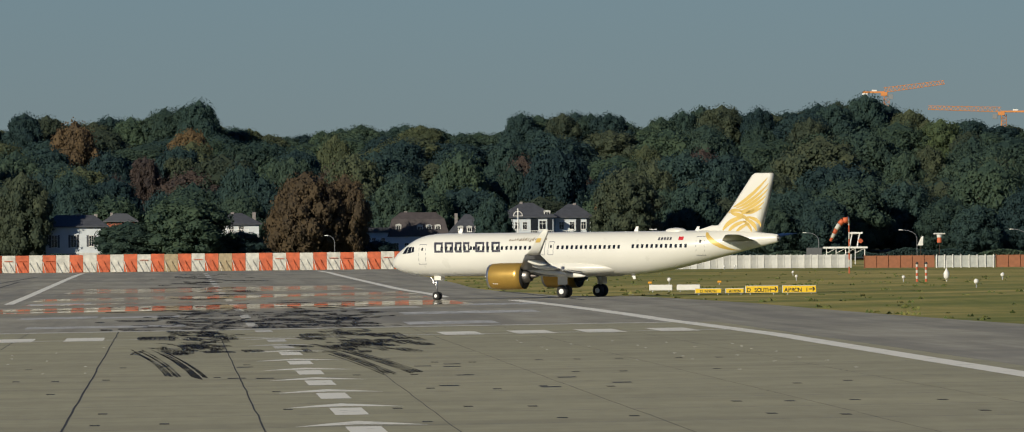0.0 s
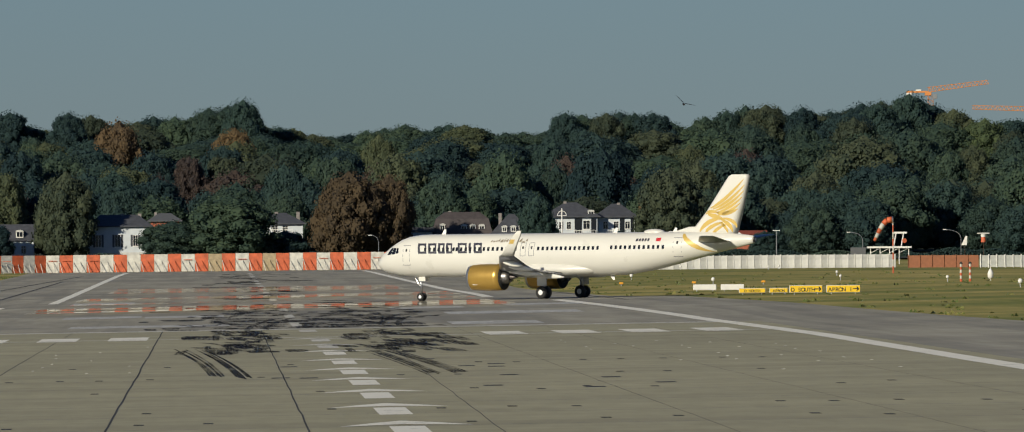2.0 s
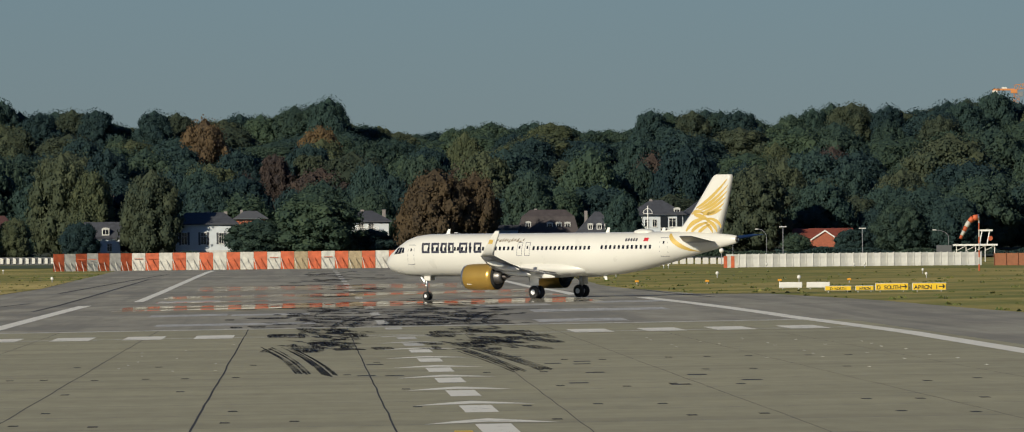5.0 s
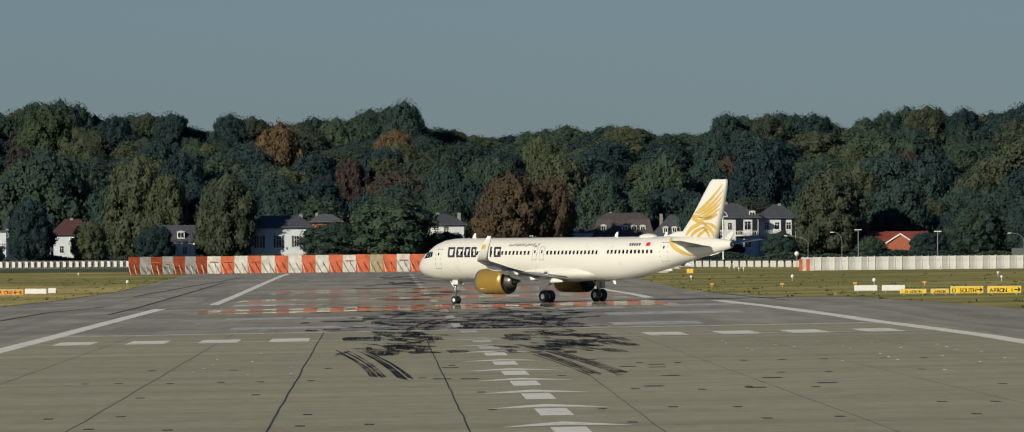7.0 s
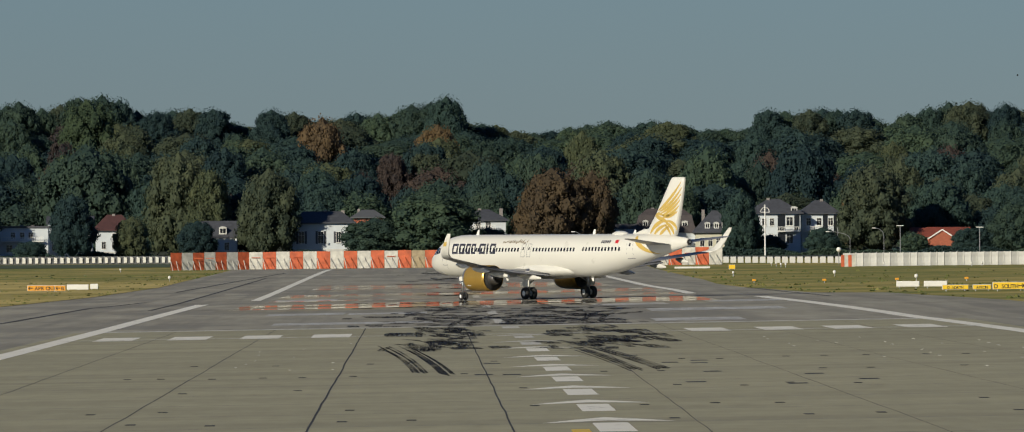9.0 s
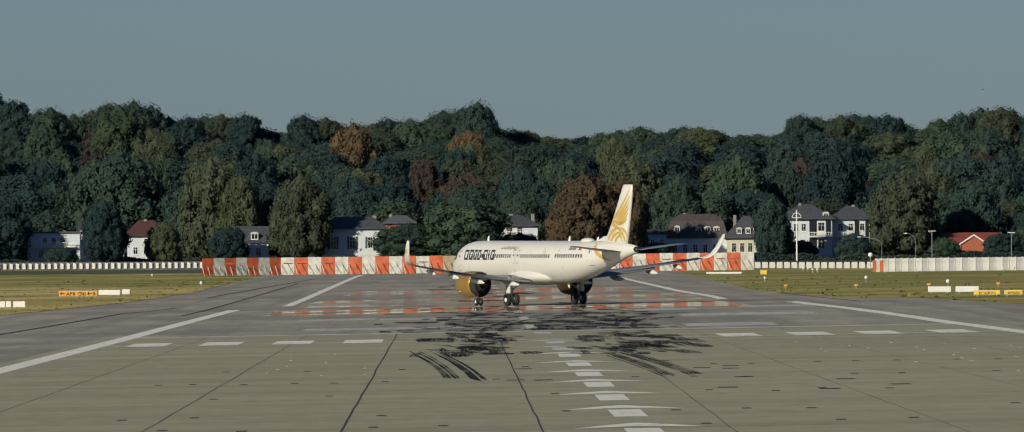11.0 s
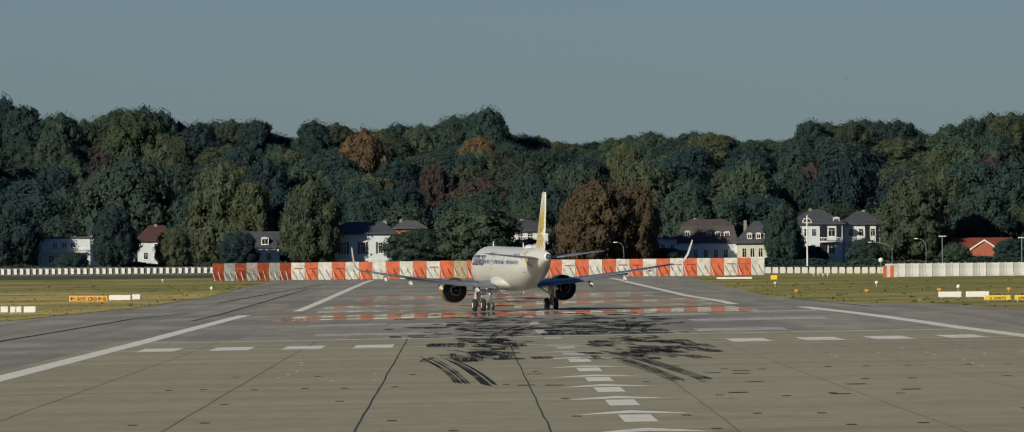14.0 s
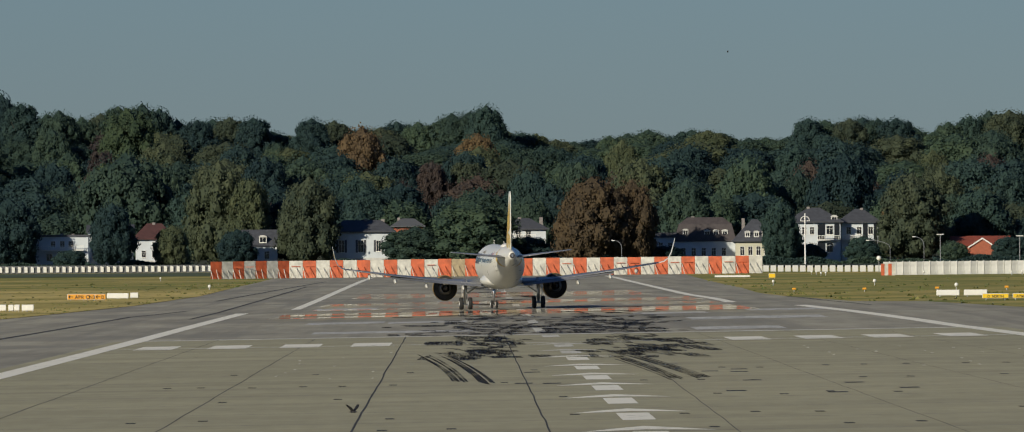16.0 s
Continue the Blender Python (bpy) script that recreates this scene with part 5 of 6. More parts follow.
# ---- fences ----
fence_l = tagged(new("post_fence"), "low white fence of slanted plates on a grey rail", "fence")
bm = loft([[(-0.36, 0, 0.35), (0.36, 0, 0.35), (0.36, -0.25, 1.55), (-0.36, -0.25, 1.75)], [(-0.36, 0.12, 0.35), (0.36, 0.12, 0.35), (0.36, -0.13, 1.55), (-0.36, -0.13, 1.75)]])
plate = part("plate", bm, M["white"], fence_l)
plate.matrix_basis = pose(-112, 2832, ground_z(-112, 2832))
for i in range(1, 38):
    x = -112 + 1.478 * i
    share("plate", plate.data, fence_l, pose(x, 2832, ground_z(x, 2832)))
part("rail", box(-113, -57, 2832.3, 2832.6, ground_z(-85, 2832) + 0.1, ground_z(-85, 2832) + 1.9), M["greyboard"], fence_l, "grey backing rail")
verge = tagged(sheet("verge", [(2700, -120, -52), (2828, -130, -58)], 20, 0.05, M["verge"], 8), "dark green grass verge before the fence", "grass", kind="structure")

fence_m = tagged(new("low_panel_fence"), "low white panel fence beyond the runway end", "fence")
bm = box(-0.62, 0.62, 0, 0.12, 0.1, 1.45, 0.02)
pm = part("fence_panel", bm, M["fence"], fence_m)
pm.matrix_basis = pose(64.5, 2640, ground_z(64.5, 2640))
for i in range(1, 18):
    x, y = 64.5 + 1.45 * i, 2640 - 5 * i
    share("fence_panel", pm.data, fence_m, pose(x, y, ground_z(x, y), 0, 0, -8))
fence_r = tagged(new("tall_panel_fence"), "tall weathered white panel fence beside the airfield", "fence")
bm = add_box(box(-0.60, 0.60, 0, 0.14, 0.0, 2.5, 0.03), 0.52, 0.70, -0.12, 0.04, 0.0, 2.62, 0.02)
pr = part("fence_panel", bm, M["fence"], fence_r)
pr.matrix_basis = pose(80, 2290, ground_z(80, 2290))
for i in range(1, 38):
    x = 80 + 1.27 * i
    share("fence_panel", pr.data, fence_r, pose(x, 2290, ground_z(x, 2290), 0, brng.uniform(-0.6, 0.6), 14 if i % 2 else -10))
net = tagged(new("netting_fence"), "rust-brown netting fence on thin posts", "fence")
z = ground_z(110, 2240)
for x0, x1 in ((127.2, 140.2), (151.6, 165)):
    part("netting", box(x0, x1, 2240, 2240.08, z + 0.1, z + 2.35), M["netting"], net, "brown netting")
    for k in range(int((x1 - x0) / 2.2) + 1):
        part("post", rod((x0 + 2.2 * k, 2239.9, z), (x0 + 2.2 * k, 2239.9, z + 2.5), 0.06), M["netting"], net)
part("mesh_panel", box(140.4, 151.4, 2240, 2240.05, z + 0.1, z + 2.3), M["greymesh"], net, "pale grey mesh")
for k in range(8):
    part("post", rod((140.6 + 1.5 * k, 2239.85, z), (140.6 + 1.5 * k, 2239.85, z + 2.5), 0.09), M["white"], net, "white post")

# ---- signs beside the taxiways ----
def word(text, size, mat, parent, x, y, z):
    """Lettering, each character a part of its own."""
    step = size * 0.62
    for i, ch in enumerate(text):
        if ch == " ":
            continue
        cu = bpy.data.curves.new("character", "FONT")
        cu.body, cu.size, cu.extrude, cu.align_x = ch, size, 0.004, "CENTER"
        cu.offset = size * 0.02
        tmp = new("character", cu)
        me = bpy.data.meshes.new_from_object(tmp.evaluated_get(bpy.context.evaluated_depsgraph_get()))
        bpy.data.objects.remove(tmp)
        me.materials.clear()
        me.materials.append(mat)
        ob = new("character", me)
        ob.parent = parent
        ob.matrix_basis = pose(x + (i - (len(text) - 1) / 2) * step, y, z, 90, 0, 0)


def arrow_shape(bm, x, z, s, right):
    k = 1 if right else -1
    add_box(bm, x - s / 2, x + s / 2, -0.02, -0.004, z - s * 0.09, z + s * 0.09)
    for q in (-1, 1):
        a, b = Vector((x + k * s / 2, -0.012, z)), Vector((x + k * s * 0.15, -0.012, z + q * s * 0.35))
        add_rod(bm, a, b, s * 0.09, seg=4)
    return bm


def guide_sign(x, y, w, h, text, label, face="yellow", arrows=(), turn=0.0):
    """A low lit board on two short legs."""
    s = tagged(new("taxiway_sign"), label, "sign", "taxiway signs")
    s.matrix_basis = pose(x, y, ground_z(x, y), 0, 0, turn)
    part("board", box(-w / 2, w / 2, 0.03, 0.28, 0.16, 0.16 + h, 0.03), M["white"] if face == "white" else M["rim"], s)
    part("face", box(-w / 2 + 0.05, w / 2 - 0.05, 0.0, 0.03, 0.21, 0.11 + h), M[face], s, face + " sign face")
    for q in (-0.35, 0.35):
        part("leg", rod((w * q, 0.15, -0.05), (w * q, 0.15, 0.18), 0.05), M["steel"], s)
    if text:
        word(text, h * 0.74 if len(text) > 3 else h * 0.85, M["ink"], s, (0.0 if len(arrows) != 1 else -0.5 * arrows[0] * h * 0.8), -0.004, 0.16 + h * 0.16)
    for k in arrows:
        part("arrow", arrow_shape(bmesh.new(), k * (w / 2 - h * 0.62), 0.16 + h / 2, h * 0.75, k > 0), M["ink"], s, "black arrow")
    return s


guide_sign(61.25, 1191, 3.35, 0.74, "APRON 1", "yellow taxiway sign reading APRON 1 with arrow", arrows=(1,))
guide_sign(58.2, 1204, 3.3, 0.74, "D SOUTH", "yellow taxiway sign reading D SOUTH with arrow", arrows=(1,))
guide_sign(55.95, 1214, 1.85, 0.5, "APRON", "low yellow taxiway sign reading APRON")
guide_sign(53.7, 1223, 2.7, 0.5, "D NORTH", "low yellow taxiway sign reading D NORTH")
for x, y in ((52.4, 1310), (55.0, 1301)):
    guide_sign(x, y, 2.5, 0.62, "", "white back of a low taxiway sign", "white")
guide_sign(-52.3, 1650, 2.7, 0.78, "APR", "orange-yellow taxiway sign with arrow reading APR", "sign_orange", (-1,))
guide_sign(-50.3, 1645, 1.3, 0.78, "ON3", "orange-yellow taxiway sign reading ON3", "sign_orange")
guide_sign(-48.9, 1641, 1.5, 0.78, "B", "orange-yellow taxiway sign with arrow reading B", "sign_orange", (-1,))
for x, y, w in ((-48.1, 1672, 1.6), (-46.6, 1668, 1.6), (-45.4, 1682, 1.1), (-54.1, 1429, 0.9), (-52.9, 1424, 0.62), (-52.2, 1424, 0.62), (-51.2, 1420, 0.6), (-50.5, 1419, 0.9)):
    guide_sign(x, y, w, 0.72, "", "white back of a low taxiway sign", "white")
guide_sign(55.2, 2163, 1.2, 0.8, "", "small yellow marker board on the grass", "yellow")
guide_sign(49.4, 2220, 6.5, 0.35, "", "long low white board on the grass edge", "white")
block = tagged(new("striped_board"), "small red and white striped board on the grass", "marker board")
zb = ground_z(79.6, 2273)
for k in range(4):
    part("stripe_panel", box(78.4 + 0.68 * k, 79.06 + 0.68 * k, 2273, 2273.15, zb, zb + 2.2, 0.01), M["barred"] if k % 2 == 0 else M["barwhite"], block)


# ---- small lights and markers on the grass ----
def edge_light(x, y, kind):
    e = tagged(new("edge_light" if kind != "orange" else "guard_light"), {"white": "small white runway edge light on the grass", "orange": "small orange marker light on the grass", "ball": "white ball marker on a short stem"}[kind], "airfield light", "airfield lights")
    e.matrix_basis = pose(x, y, ground_z(x, y))
    part("stem", rod((0, 0, 0), (0, 0, 0.45), 0.06), M["steel"], e)
    if kind == "orange":
        part("lamp_box", box(-0.26, 0.26, -0.15, 0.15, 0.25, 0.52, 0.05), M["sign_orange"], e, "orange housing")
    else:
        bm = bmesh.new()
        r = 0.26 if kind == "ball" else 0.2
        bmesh.ops.create_icosphere(bm, subdivisions=2, radius=r, matrix=Matrix.Translation((0, 0, 0.45 + r * 0.8)) @ Matrix.Diagonal((1, 1, 1.1, 1)))
        part("lamp_head", bm, M["white"], e, "white housing", True)


for x, y, kind in ((43.5, 1592, "orange"), (51.6, 1558, "orange"), (60.3, 1542, "orange"), (68.5, 1528, "orange"), (47.2, 1843, "white"), (60.6, 1785, "ball"), (64, 1573, "ball"), (68.4, 2378, "white"), (69.2, 2373, "white"),
                   (67.3, 2278, "white"), (68.1, 2275, "white"), (86.3, 2270, "white"), (-60.5, 2437, "white"), (-40.0, 1923, "ball"), (93.9, 1845, "white"), (84.2, 1645, "white"), (104.4, 1531, "ball"), (89.0, 1483, "white"), (82.4, 1248, "ball"), (100.9, 2230, "white"), (103.3, 2240, "white")):
    edge_light(x, y, kind)
for x, y in ((90.3, 1477), (91.1, 1472)):
    pl = tagged(new("marker_post"), "red and white banded marker post on the grass", "marker post", "marker posts")
    pl.matrix_basis = pose(x, y, ground_z(x, y))
    for k in range(6):
        part("band", rod((0, 0, k * 0.36), (0, 0, k * 0.36 + 0.36), 0.15, seg=12), M["barred"] if k % 2 == 0 else M["barwhite"], pl)
    part("cap", rod((0, 0, 2.16), (0, 0, 2.4), 0.22, 0.1, 12), M["joint"], pl, "dark cap")
dp = tagged(new("mast_marker"), "white bottle-shaped marker on a thin mast", "marker post")
dp.matrix_basis = pose(93.0, 1463, ground_z(93, 1463))
part("mast", rod((0, 0, 0), (0, 0, 2.6), 0.05), M["white"], dp)
part("body", loft([[(r * math.cos(i * math.pi / 8), r * math.sin(i * math.pi / 8), z) for i in range(16)] for z, r in ((0.25, 0.15), (0.5, 0.34), (1.0, 0.36), (1.3, 0.2), (1.5, 0.08))]), M["white"], dp, "white body", True)

# ---- windsock ----
sock = tagged(new("windsock"), "red and white windsock drooping from a banded mast", "windsock")
wx, wy = 108.1, 1946.0
sock.matrix_basis = pose(wx, wy, ground_z(wx, wy))
for k in range(8):
    part("mast_band", rod((0, 0, 1.1 * k), (0, 0, 1.1 * k + 1.1), 0.13 - 0.005 * k, seg=10), M["barred"] if k % 2 == 0 else M["barwhite"], sock)
prev = Vector((-0.15, 0, 8.7))
path = [(-0.15, 8.6), (-0.95, 8.5), (-1.55, 7.9), (-2.05, 7.1), (-2.4, 6.4), (-2.75, 5.7), (-3.0, 5.2)]
for k in range(6):
    (xa, za), (xb, zb) = path[k], path[k + 1]
    part("sleeve", rod((xa, 0, za), (xb, 0, zb), 0.50 - 0.045 * k, 0.50 - 0.045 * (k + 1), 14), M["barred"] if k in (0, 1, 3, 5) else M["barwhite"], sock, "cloth sleeve", True)
part("ring_frame", rod((0, 0, 8.6), (-0.2, 0, 8.6), 0.52, seg=14), M["steel"], sock)

# ---- landing stage roof and masts beyond the fence ----
stage = tagged(new("landing_stage"), "white steel landing stage with an observation frame", "pier")
zs = ground_z(145, 2600)
part("deck", box(139, 148.4, 2600, 2604, zs + 3.4, zs + 3.8), M["white"], stage, "white deck roof")
for k in range(5):
    part("column", rod((139.6 + 2.05 * k, 2600.5, zs - 0.5), (139.6 + 2.05 * k, 2600.5, zs + 3.5), 0.10), M["white"], stage)
for k in range(4):
    part("brace", rod((139.6 + 2.05 * k, 2600.4, zs + 2.4), (141.65 + 2.05 * k, 2600.4, zs + 3.4), 0.06), M["white"], stage)
for q in (0, 1.8):
    part("frame_post", rod((144.6 + q * 0.9, 2601, zs + 3.8), (145.2 + q * 0.9, 2601, zs + 6.9), 0.14), M["white"], stage)
part("frame_top", box(144.6, 147.4, 2600.8, 2601.2, zs + 6.5, zs + 6.9), M["white"], stage)
part("lifebuoy", rod((146.9, 2600.6, zs + 5.0), (146.9, 2600.5, zs + 5.0), 0.5, 0.5, 14), M["barred"], stage, "red lifebuoy")
part("cabin", box(135.4, 138.6, 2600, 2603, zs + 1.6, zs + 3.6, 0.05), M["greyboard"], stage, "pale grey cabin")


def street_lamp(x, y, h, reach):
    s = tagged(new("street_lamp"), "slim grey street lamp with a curved arm", "street lamp", "street lamps")
    s.matrix_basis = pose(x, y, ground_z(x, y))
    bm = bmesh.new()
    pts = [(0, 0, 0), (0, 0, h * 0.72)] + [(reach * (1 - math.cos(a)), 0, h * 0.72 + h * 0.28 * math.sin(a)) for a in (0.4, 0.8, 1.2, 1.57)]
    for a, b in zip(pts, pts[1:]):
        add_rod(bm, a, b, 0.065, seg=6)
    part("post", bm, M["lampgrey"], s, "curved grey post")
    part("lamp_head", box(reach - 0.9 if reach < 0 else reach, reach if reach < 0 else reach + 0.9, -0.15, 0.15, h - 0.08, h + 0.12, 0.03), M["white"], s, "pale lamp head")


for x, y, h, reach in ((112.6, 2960, 7.0, -2.0), (38.8, 2950, 6.6, -1.6), (104, 2950, 6.2, -5.0), (157, 2960, 6.5, -3), (181, 2960, 7, -3.5), (208, 2960, 7, -3.5)):
    street_lamp(x, y, h, reach)
mast = tagged(new("signal_mast"), "white signal mast with a round hoop at its top", "mast")
mast.matrix_basis = pose(86.2, 3050, 2.0)
part("pole", rod((0, 0, 0), (0, 0, 13.4), 0.22, 0.16, 10), M["white"], mast)
for k in range(10):
    a, b = math.pi * k / 10, math.pi * (k + 1) / 10
    part("hoop", rod((1.1 * math.cos(a), 0, 11.6 + 1.1 * math.sin(a)), (1.1 * math.cos(b), 0, 11.6 + 1.1 * math.sin(b)), 0.1, seg=6), M["white"], mast)
part("crossarm", rod((-1.2, 0, 11.5), (1.2, 0, 11.5), 0.09, seg=6), M["white"], mast)
for x, h in ((135.5, 7), (116.2, 7.5)):
    m2 = tagged(new("light_mast"), "slim mast with a pale flat lamp head", "mast")
    m2.matrix_basis = pose(x, 2950, ground_z(x, 2950))
    part("pole", rod((0, 0, 0), (0, 0, h), 0.1), M["lampgrey"], m2)
    part("lamp_head", box(-0.9, 0.9, -0.3, 0.3, h - 0.05, h + 0.15, 0.03), M["white"], m2)
tank = tagged(new("globe_light"), "white globe on a short post behind the fence", "lamp")
tank.matrix_basis = pose(85.8, 2500, ground_z(85.8, 2500))
part("post", rod((0, 0, 0), (0, 0, 2.6), 0.08), M["lampgrey"], tank)
bm = bmesh.new()
bmesh.ops.create_icosphere(bm, subdivisions=3, radius=0.5, matrix=Matrix.Translation((0, 0, 3.0)))
part("globe", bm, M["white"], tank, "white globe", True)


# ---- river marks beyond the fence ----
vane = tagged(new("river_mark"), "white vane on a thin dark post by the river", "river mark")
vane.matrix_basis = pose(159.8, 2600, ground_z(159.8, 2600))
zv = 7.5 - ground_z(159.8, 2600)
part("post", rod((0, 0, 0), (0, 0, zv), 0.05), M["bark"], vane, "thin dark post")
part("vane_board", loft([[(-0.75, yy, zv - 2.0), (0.45, yy, zv - 2.0), (0.55, yy, zv), (0.15, yy, zv - 0.1)] for yy in (-0.1, -0.04)]), M["white"], vane, "slanted white board")
beacon = tagged(new("river_mark"), "red and white beacon with a pale cap by the river", "river mark")
beacon.matrix_basis = pose(163.8, 2600, ground_z(163.8, 2600))
zv = 8.3 - ground_z(163.8, 2600)
part("post", rod((0, 0, 0), (0, 0, zv - 2.2), 0.06), M["bark"], beacon, "thin dark post")
part("lantern", rod((0, 0, zv - 2.2), (0, 0, zv - 1.1), 0.55, 0.45, 12), M["barred"], beacon, "red lantern housing")
part("collar", rod((0, 0, zv - 1.1), (0, 0, zv - 0.5), 0.5, 0.6, 12), M["white"], beacon, "white collar")
part("cap", box(-1.3, 1.3, -0.5, 0.5, zv - 0.45, zv - 0.15, 0.08), M["fence"], beacon, "pale flat cap")


# ---- tower cranes above the wood ----
def lattice(bm, a, b, size, n, taper=1.0):
    """A lattice beam of triangular section."""
    a, b = Vector(a), Vector(b)
    d = b - a
    up = Vector((0, 0, 1)) if abs(d.normalized().z) < 0.9 else Vector((1, 0, 0))
    side = d.cross(up).normalized()
    top = side.cross(d).normalized()
    r = 0.09
    for k in range(n):
        p, q = a + d * k / n, a + d * (k + 1) / n
        s0, s1 = size * (1 + (taper - 1) * k / n), size * (1 + (taper - 1) * (k + 1) / n)
        A = [p + side * s0 / 2, p - side * s0 / 2, p + top * s0]
        B = [q + side * s1 / 2, q - side * s1 / 2, q + top * s1]
        for i in range(3):
            add_rod(bm, A[i], B[i], r * 1.3, seg=4)
        add_rod(bm, A[0], (A[2] + B[2]) / 2, r, seg=4)
        add_rod(bm, (A[2] + B[2]) / 2, B[0], r, seg=4)
        add_rod(bm, A[1], (A[2] + B[2]) / 2, r, seg=4)
        add_rod(bm, (A[2] + B[2]) / 2, B[1], r, seg=4)
        add_rod(bm, A[0], B[1], r, seg=4)
    return bm


def tower_crane(x, zt, jib, jib_rise, counter, label):
    c = tagged(new("tower_crane"), label, "crane", "tower cranes")
    y = 4800.0
    zg = ground_z(x, y)
    c.matrix_basis = pose(x, y, zg)
    top = zt - zg
    part("tower", lattice(bmesh.new(), (0, 0, 0), (0, 0, top), 2.0, 18), M["orange"], c, "orange lattice tower")
    part("slewing_unit", box(-1.3, 1.3, -1.2, 1.2, top - 0.3, top + 1.2, 0.1), M["orange"], c)
    part("jib", lattice(bmesh.new(), (0, 0, top + 1.0), (jib, 0, top + 1.0 + jib_rise), 1.9, 16, 0.75), M["orange"], c, "orange lattice jib")
    part("counter_jib", box(min(0, counter), max(0, counter), -0.8, 0.8, top + 0.8, top + 1.5, 0.08), M["orange"], c, "orange counter jib")
    part("counterweight", box(counter - 1.0 if counter > 0 else counter, counter if counter > 0 else counter + 2.0, -0.9, 0.9, top - 1.4, top + 0.8, 0.08), M["white"], c, "pale counterweight")
    part("cab", box(math.copysign(2.6, jib) - 0.9, math.copysign(2.6, jib) + 0.9, -1.9, -0.2, top - 1.7, top + 0.3, 0.1), M["lampgrey"], c, "grey driver's cab")
    part("hoist_unit", box(counter * 0.45 - 1.0, counter * 0.45 + 1.0, -0.6, 0.6, top + 1.5, top + 2.1, 0.05), M["white"], c)


tower_crane(280.9, 64.6, 24.0, 3.2, -8.6, "orange tower crane above the tree tops")
tower_crane(327.3, 56.6, -29.0, 1.2, 12.5, "orange tower crane with a long jib")


# ---- birds ----
BIRDS = []


def bird(rows, label, span, yaw_of, beat, bank=0.0):
    b = tagged(new("bird"), label, "bird", "flying birds")
    k = span / 0.95
    body = loft([[(x * k, r * k * math.cos(i * math.pi / 5), z * k + r * k * 0.8 * math.sin(i * math.pi / 5)) for i in range(10)] for x, r, z in
                 ((0.25, 0.005, 0.0), (0.21, 0.022, 0.005), (0.15, 0.045, 0.01), (0.05, 0.062, 0), (-0.08, 0.05, 0), (-0.16, 0.03, 0), (-0.2, 0.01, 0))])
    part("body", body, M["feather"], b, "black feathered body", True)
    part("tail", loft([[(-0.14 * k, 0.03 * k, 0), (-0.14 * k, -0.03 * k, 0), (-0.14 * k, 0, 0.014 * k)], [(-0.33 * k, 0.075 * k, 0), (-0.33 * k, -0.075 * k, 0), (-0.33 * k, 0, 0.006 * k)]]), M["feather"], b)
    wings = []
    for side in (1, -1):
        secs = [(0.10, -0.12, 0.0, 0.022), (0.13, -0.10, 0.18, 0.018), (0.10, -0.12, 0.33, 0.012), (0.02, -0.12, 0.46, 0.006)]
        rings = [[(f * k, side * y * k, 0.03 * k), ((f * 0.6 + r * 0.4) * k, side * y * k, 0.03 * k + t * k), (r * k, side * y * k, 0.03 * k), ((f * 0.6 + r * 0.4) * k, side * y * k, 0.03 * k - t * k * 0.3)] for f, r, y, t in secs]
        w = part("wing", loft(rings), M["feather"], b, "black wing")
        wings.append((w, side))
    out = []
    for t, x, y, z, head, lean in rows:
        out.append((t, pose(x, y, z, 0, 0, head) @ pose(0, 0, 0, lean, 0, 0)))
    BIRDS.append((b, wings, out, beat))
    return b


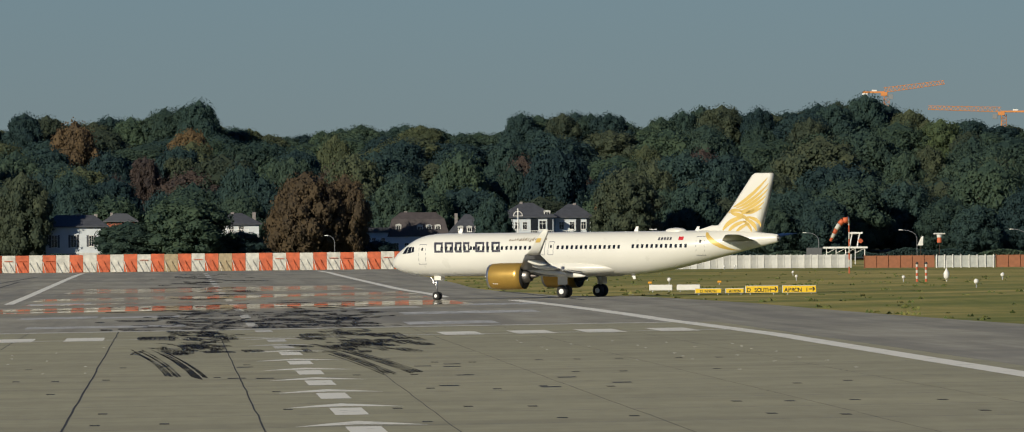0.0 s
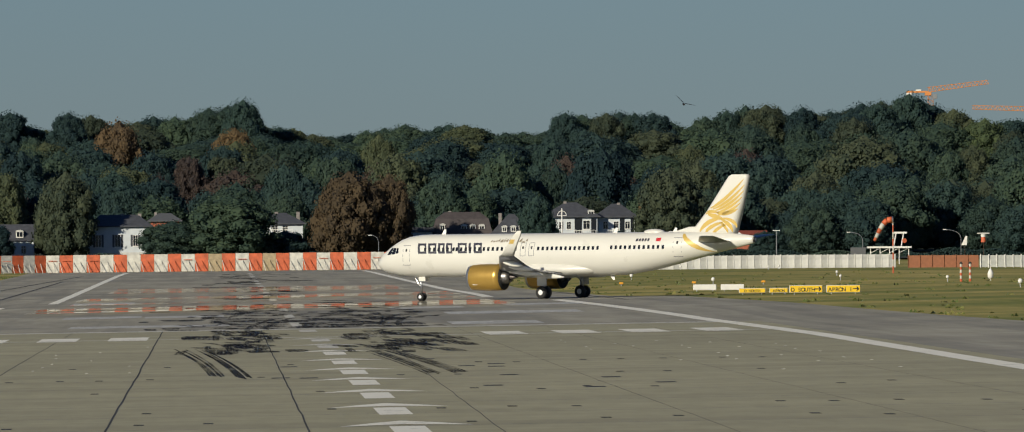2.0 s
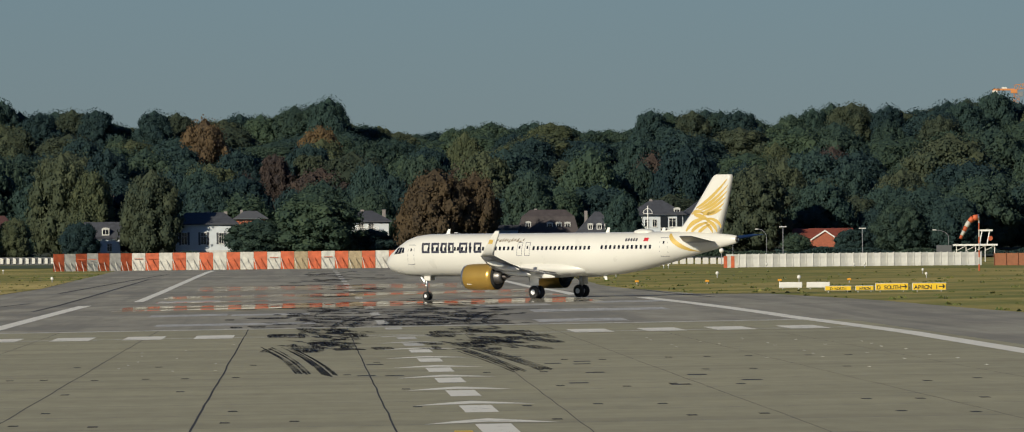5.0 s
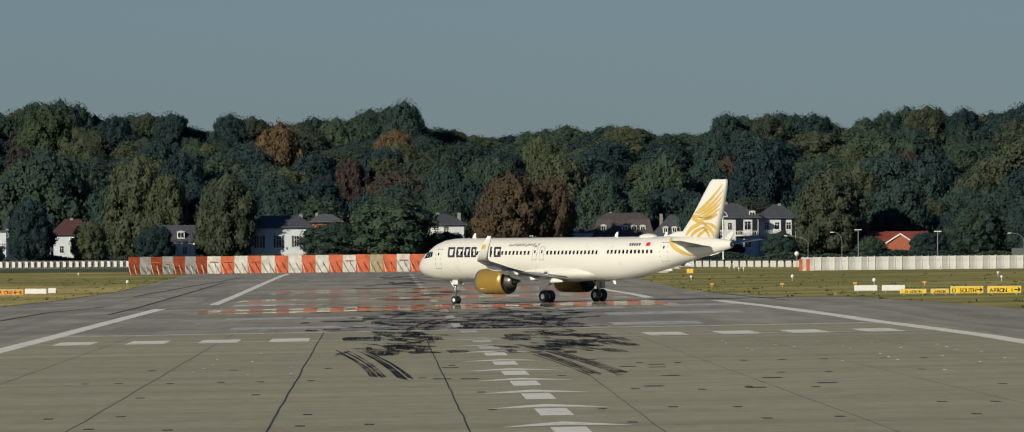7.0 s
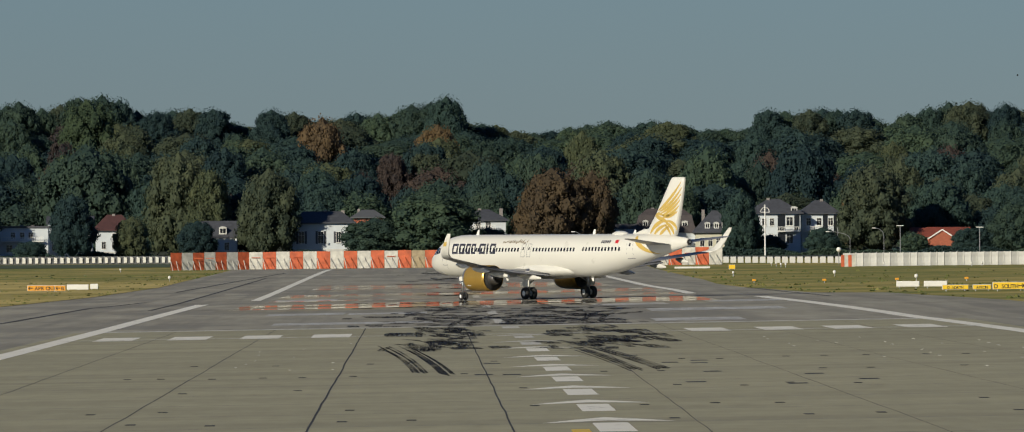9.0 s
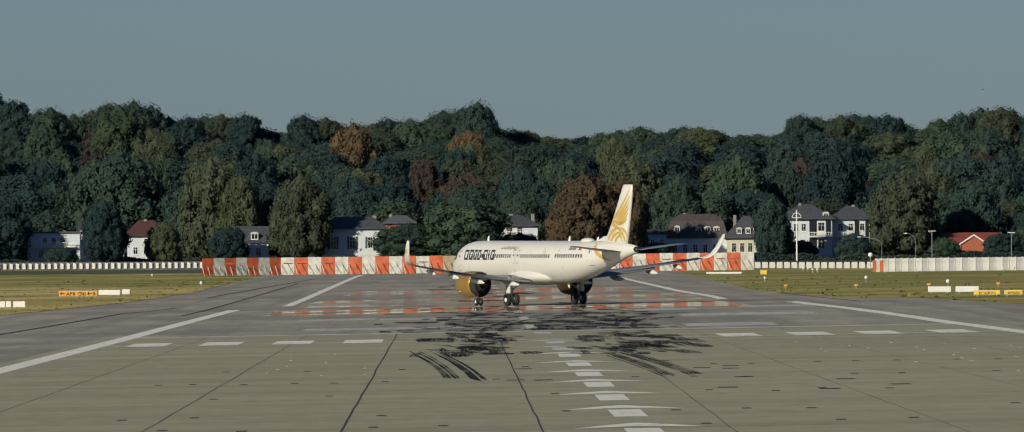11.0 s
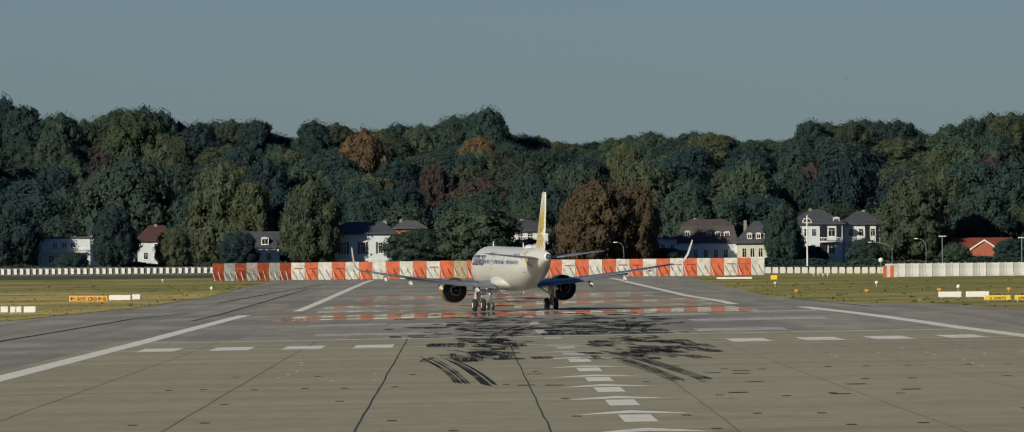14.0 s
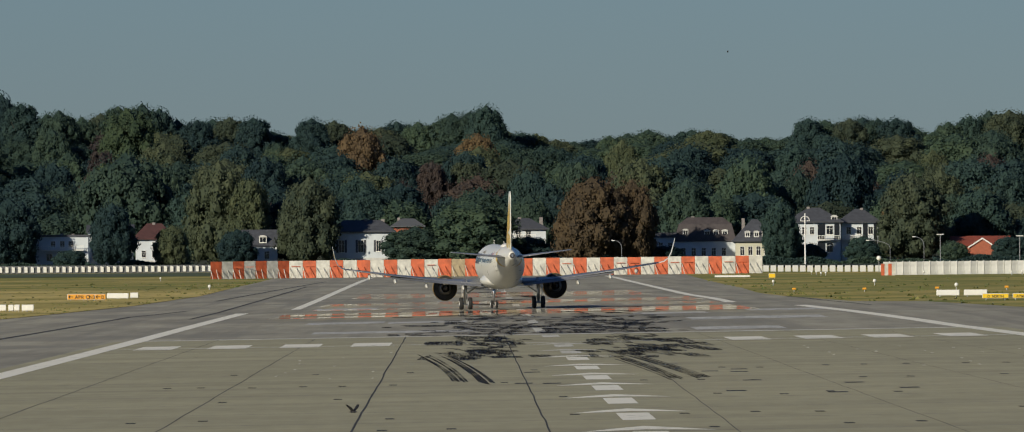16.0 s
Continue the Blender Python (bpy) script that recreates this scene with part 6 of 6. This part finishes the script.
# time, x, y, z, heading, bank
bird([(0.0, 42, 432, 15.6, 170, 40), (0.8, 30.46, 470, 15.2, 165, 48), (1.0, 27.57, 480, 15.23, 160, 52), (1.2, 25.16, 490, 14.98, 150, 52), (1.4, 23.23, 500, 14.52, 140, 48), (1.6, 22.13, 515, 13.93, 120, 35), (1.8, 21.3, 530, 13.18, 105, 30),
      (2.0, 21.1, 550, 12.43, 90, 28), (2.2, 21.88, 575, 11.62, 75, 20), (2.4, 23.35, 600, 10.78, 62, 10), (2.6, 25.41, 630, 10.12, 50, 5), (3.0, 31.16, 690, 9.22, 42, 0), (3.5, 40.46, 760, 8.28, 38, 0), (4.2, 54.36, 850, 7.46, 36, 0),
      (7.0, 110, 1250, 8.0, 36, 0), (16.0, 290, 2500, 20, 36, 0)], "black crow gliding across the sky", 1.02, None, 1.1)
bird([(0.0, -260, 1700, 30, -60, 0), (14.0, -45, 700, 6.0, -50, 0), (15.1, -20.92, 555, 0.80, -42, 5), (15.3, -16.46, 530, 0.62, -40, -5), (15.5, -12.52, 502, 0.50, -38, 8), (15.7, -8.98, 473, 0.42, -40, 0), (15.9, -5.59, 444, 0.42, -42, 6), (16.0, -3.89, 430, 0.48, -42, 0)],
     "black crow skimming low over the concrete", 0.72, None, 2.4)
bird([(0.0, 190, 2500, 44, 180, 0), (9.0, 122.85, 2500, 39.9, 180, 0), (12.5, 96.15, 2500, 37.8, 180, 10), (14.5, 73.0, 2500, 43.5, 180, 0), (16.0, 55, 2500, 47, 180, 0)], "distant dark bird above the wood", 0.9, None, 1.7)


def rolled(t):
    """How far the airliner has rolled at t."""
    d = 0.0
    for a, b in zip(FLIGHT, FLIGHT[1:]):
        step = math.hypot(b[1] - a[1], b[2] - a[2])
        if t >= b[0]:
            d += step
        elif t > a[0]:
            d += step * (t - a[0]) / (b[0] - a[0])
    return d


def motions():
    rows = []
    for t, x, y, head in FLIGHT:
        tilt = math.degrees(math.atan(0.0155))
        rows.append((t, pose(x, y, ground_z(x, y) + 0.02) @ pose(0, 0, 0, 0, -tilt, 0) @ pose(0, 0, 0, 0, 0, 90 + head) @ pose(0, 0, 0, 0, -0.6, 0)))
    walk(airliner, rows)
    for tyre, x, y, r, hub_z in WHEELS:
        step = 0.15 if r > 0.5 else 0.1
        n = round(16.0 / step)
        ts = sorted({round(min(16.0, i * step) * 30) / 30 for i in range(n + 1)} | {16.0})
        walk(tyre, [(t, pose(x, y, hub_z, 0, math.degrees(rolled(t) / r), 0)) for t in ts])
    for bird, wings, rows, beat in BIRDS:
        walk(bird, rows)
        for wing_ob, side in wings:
            walk(wing_ob, [(k / 10, pose(0, side * 0.05, 0.02, side * (18 + 32 * math.sin(k * beat)), 0, 0)) for k in range(161)])


motions()
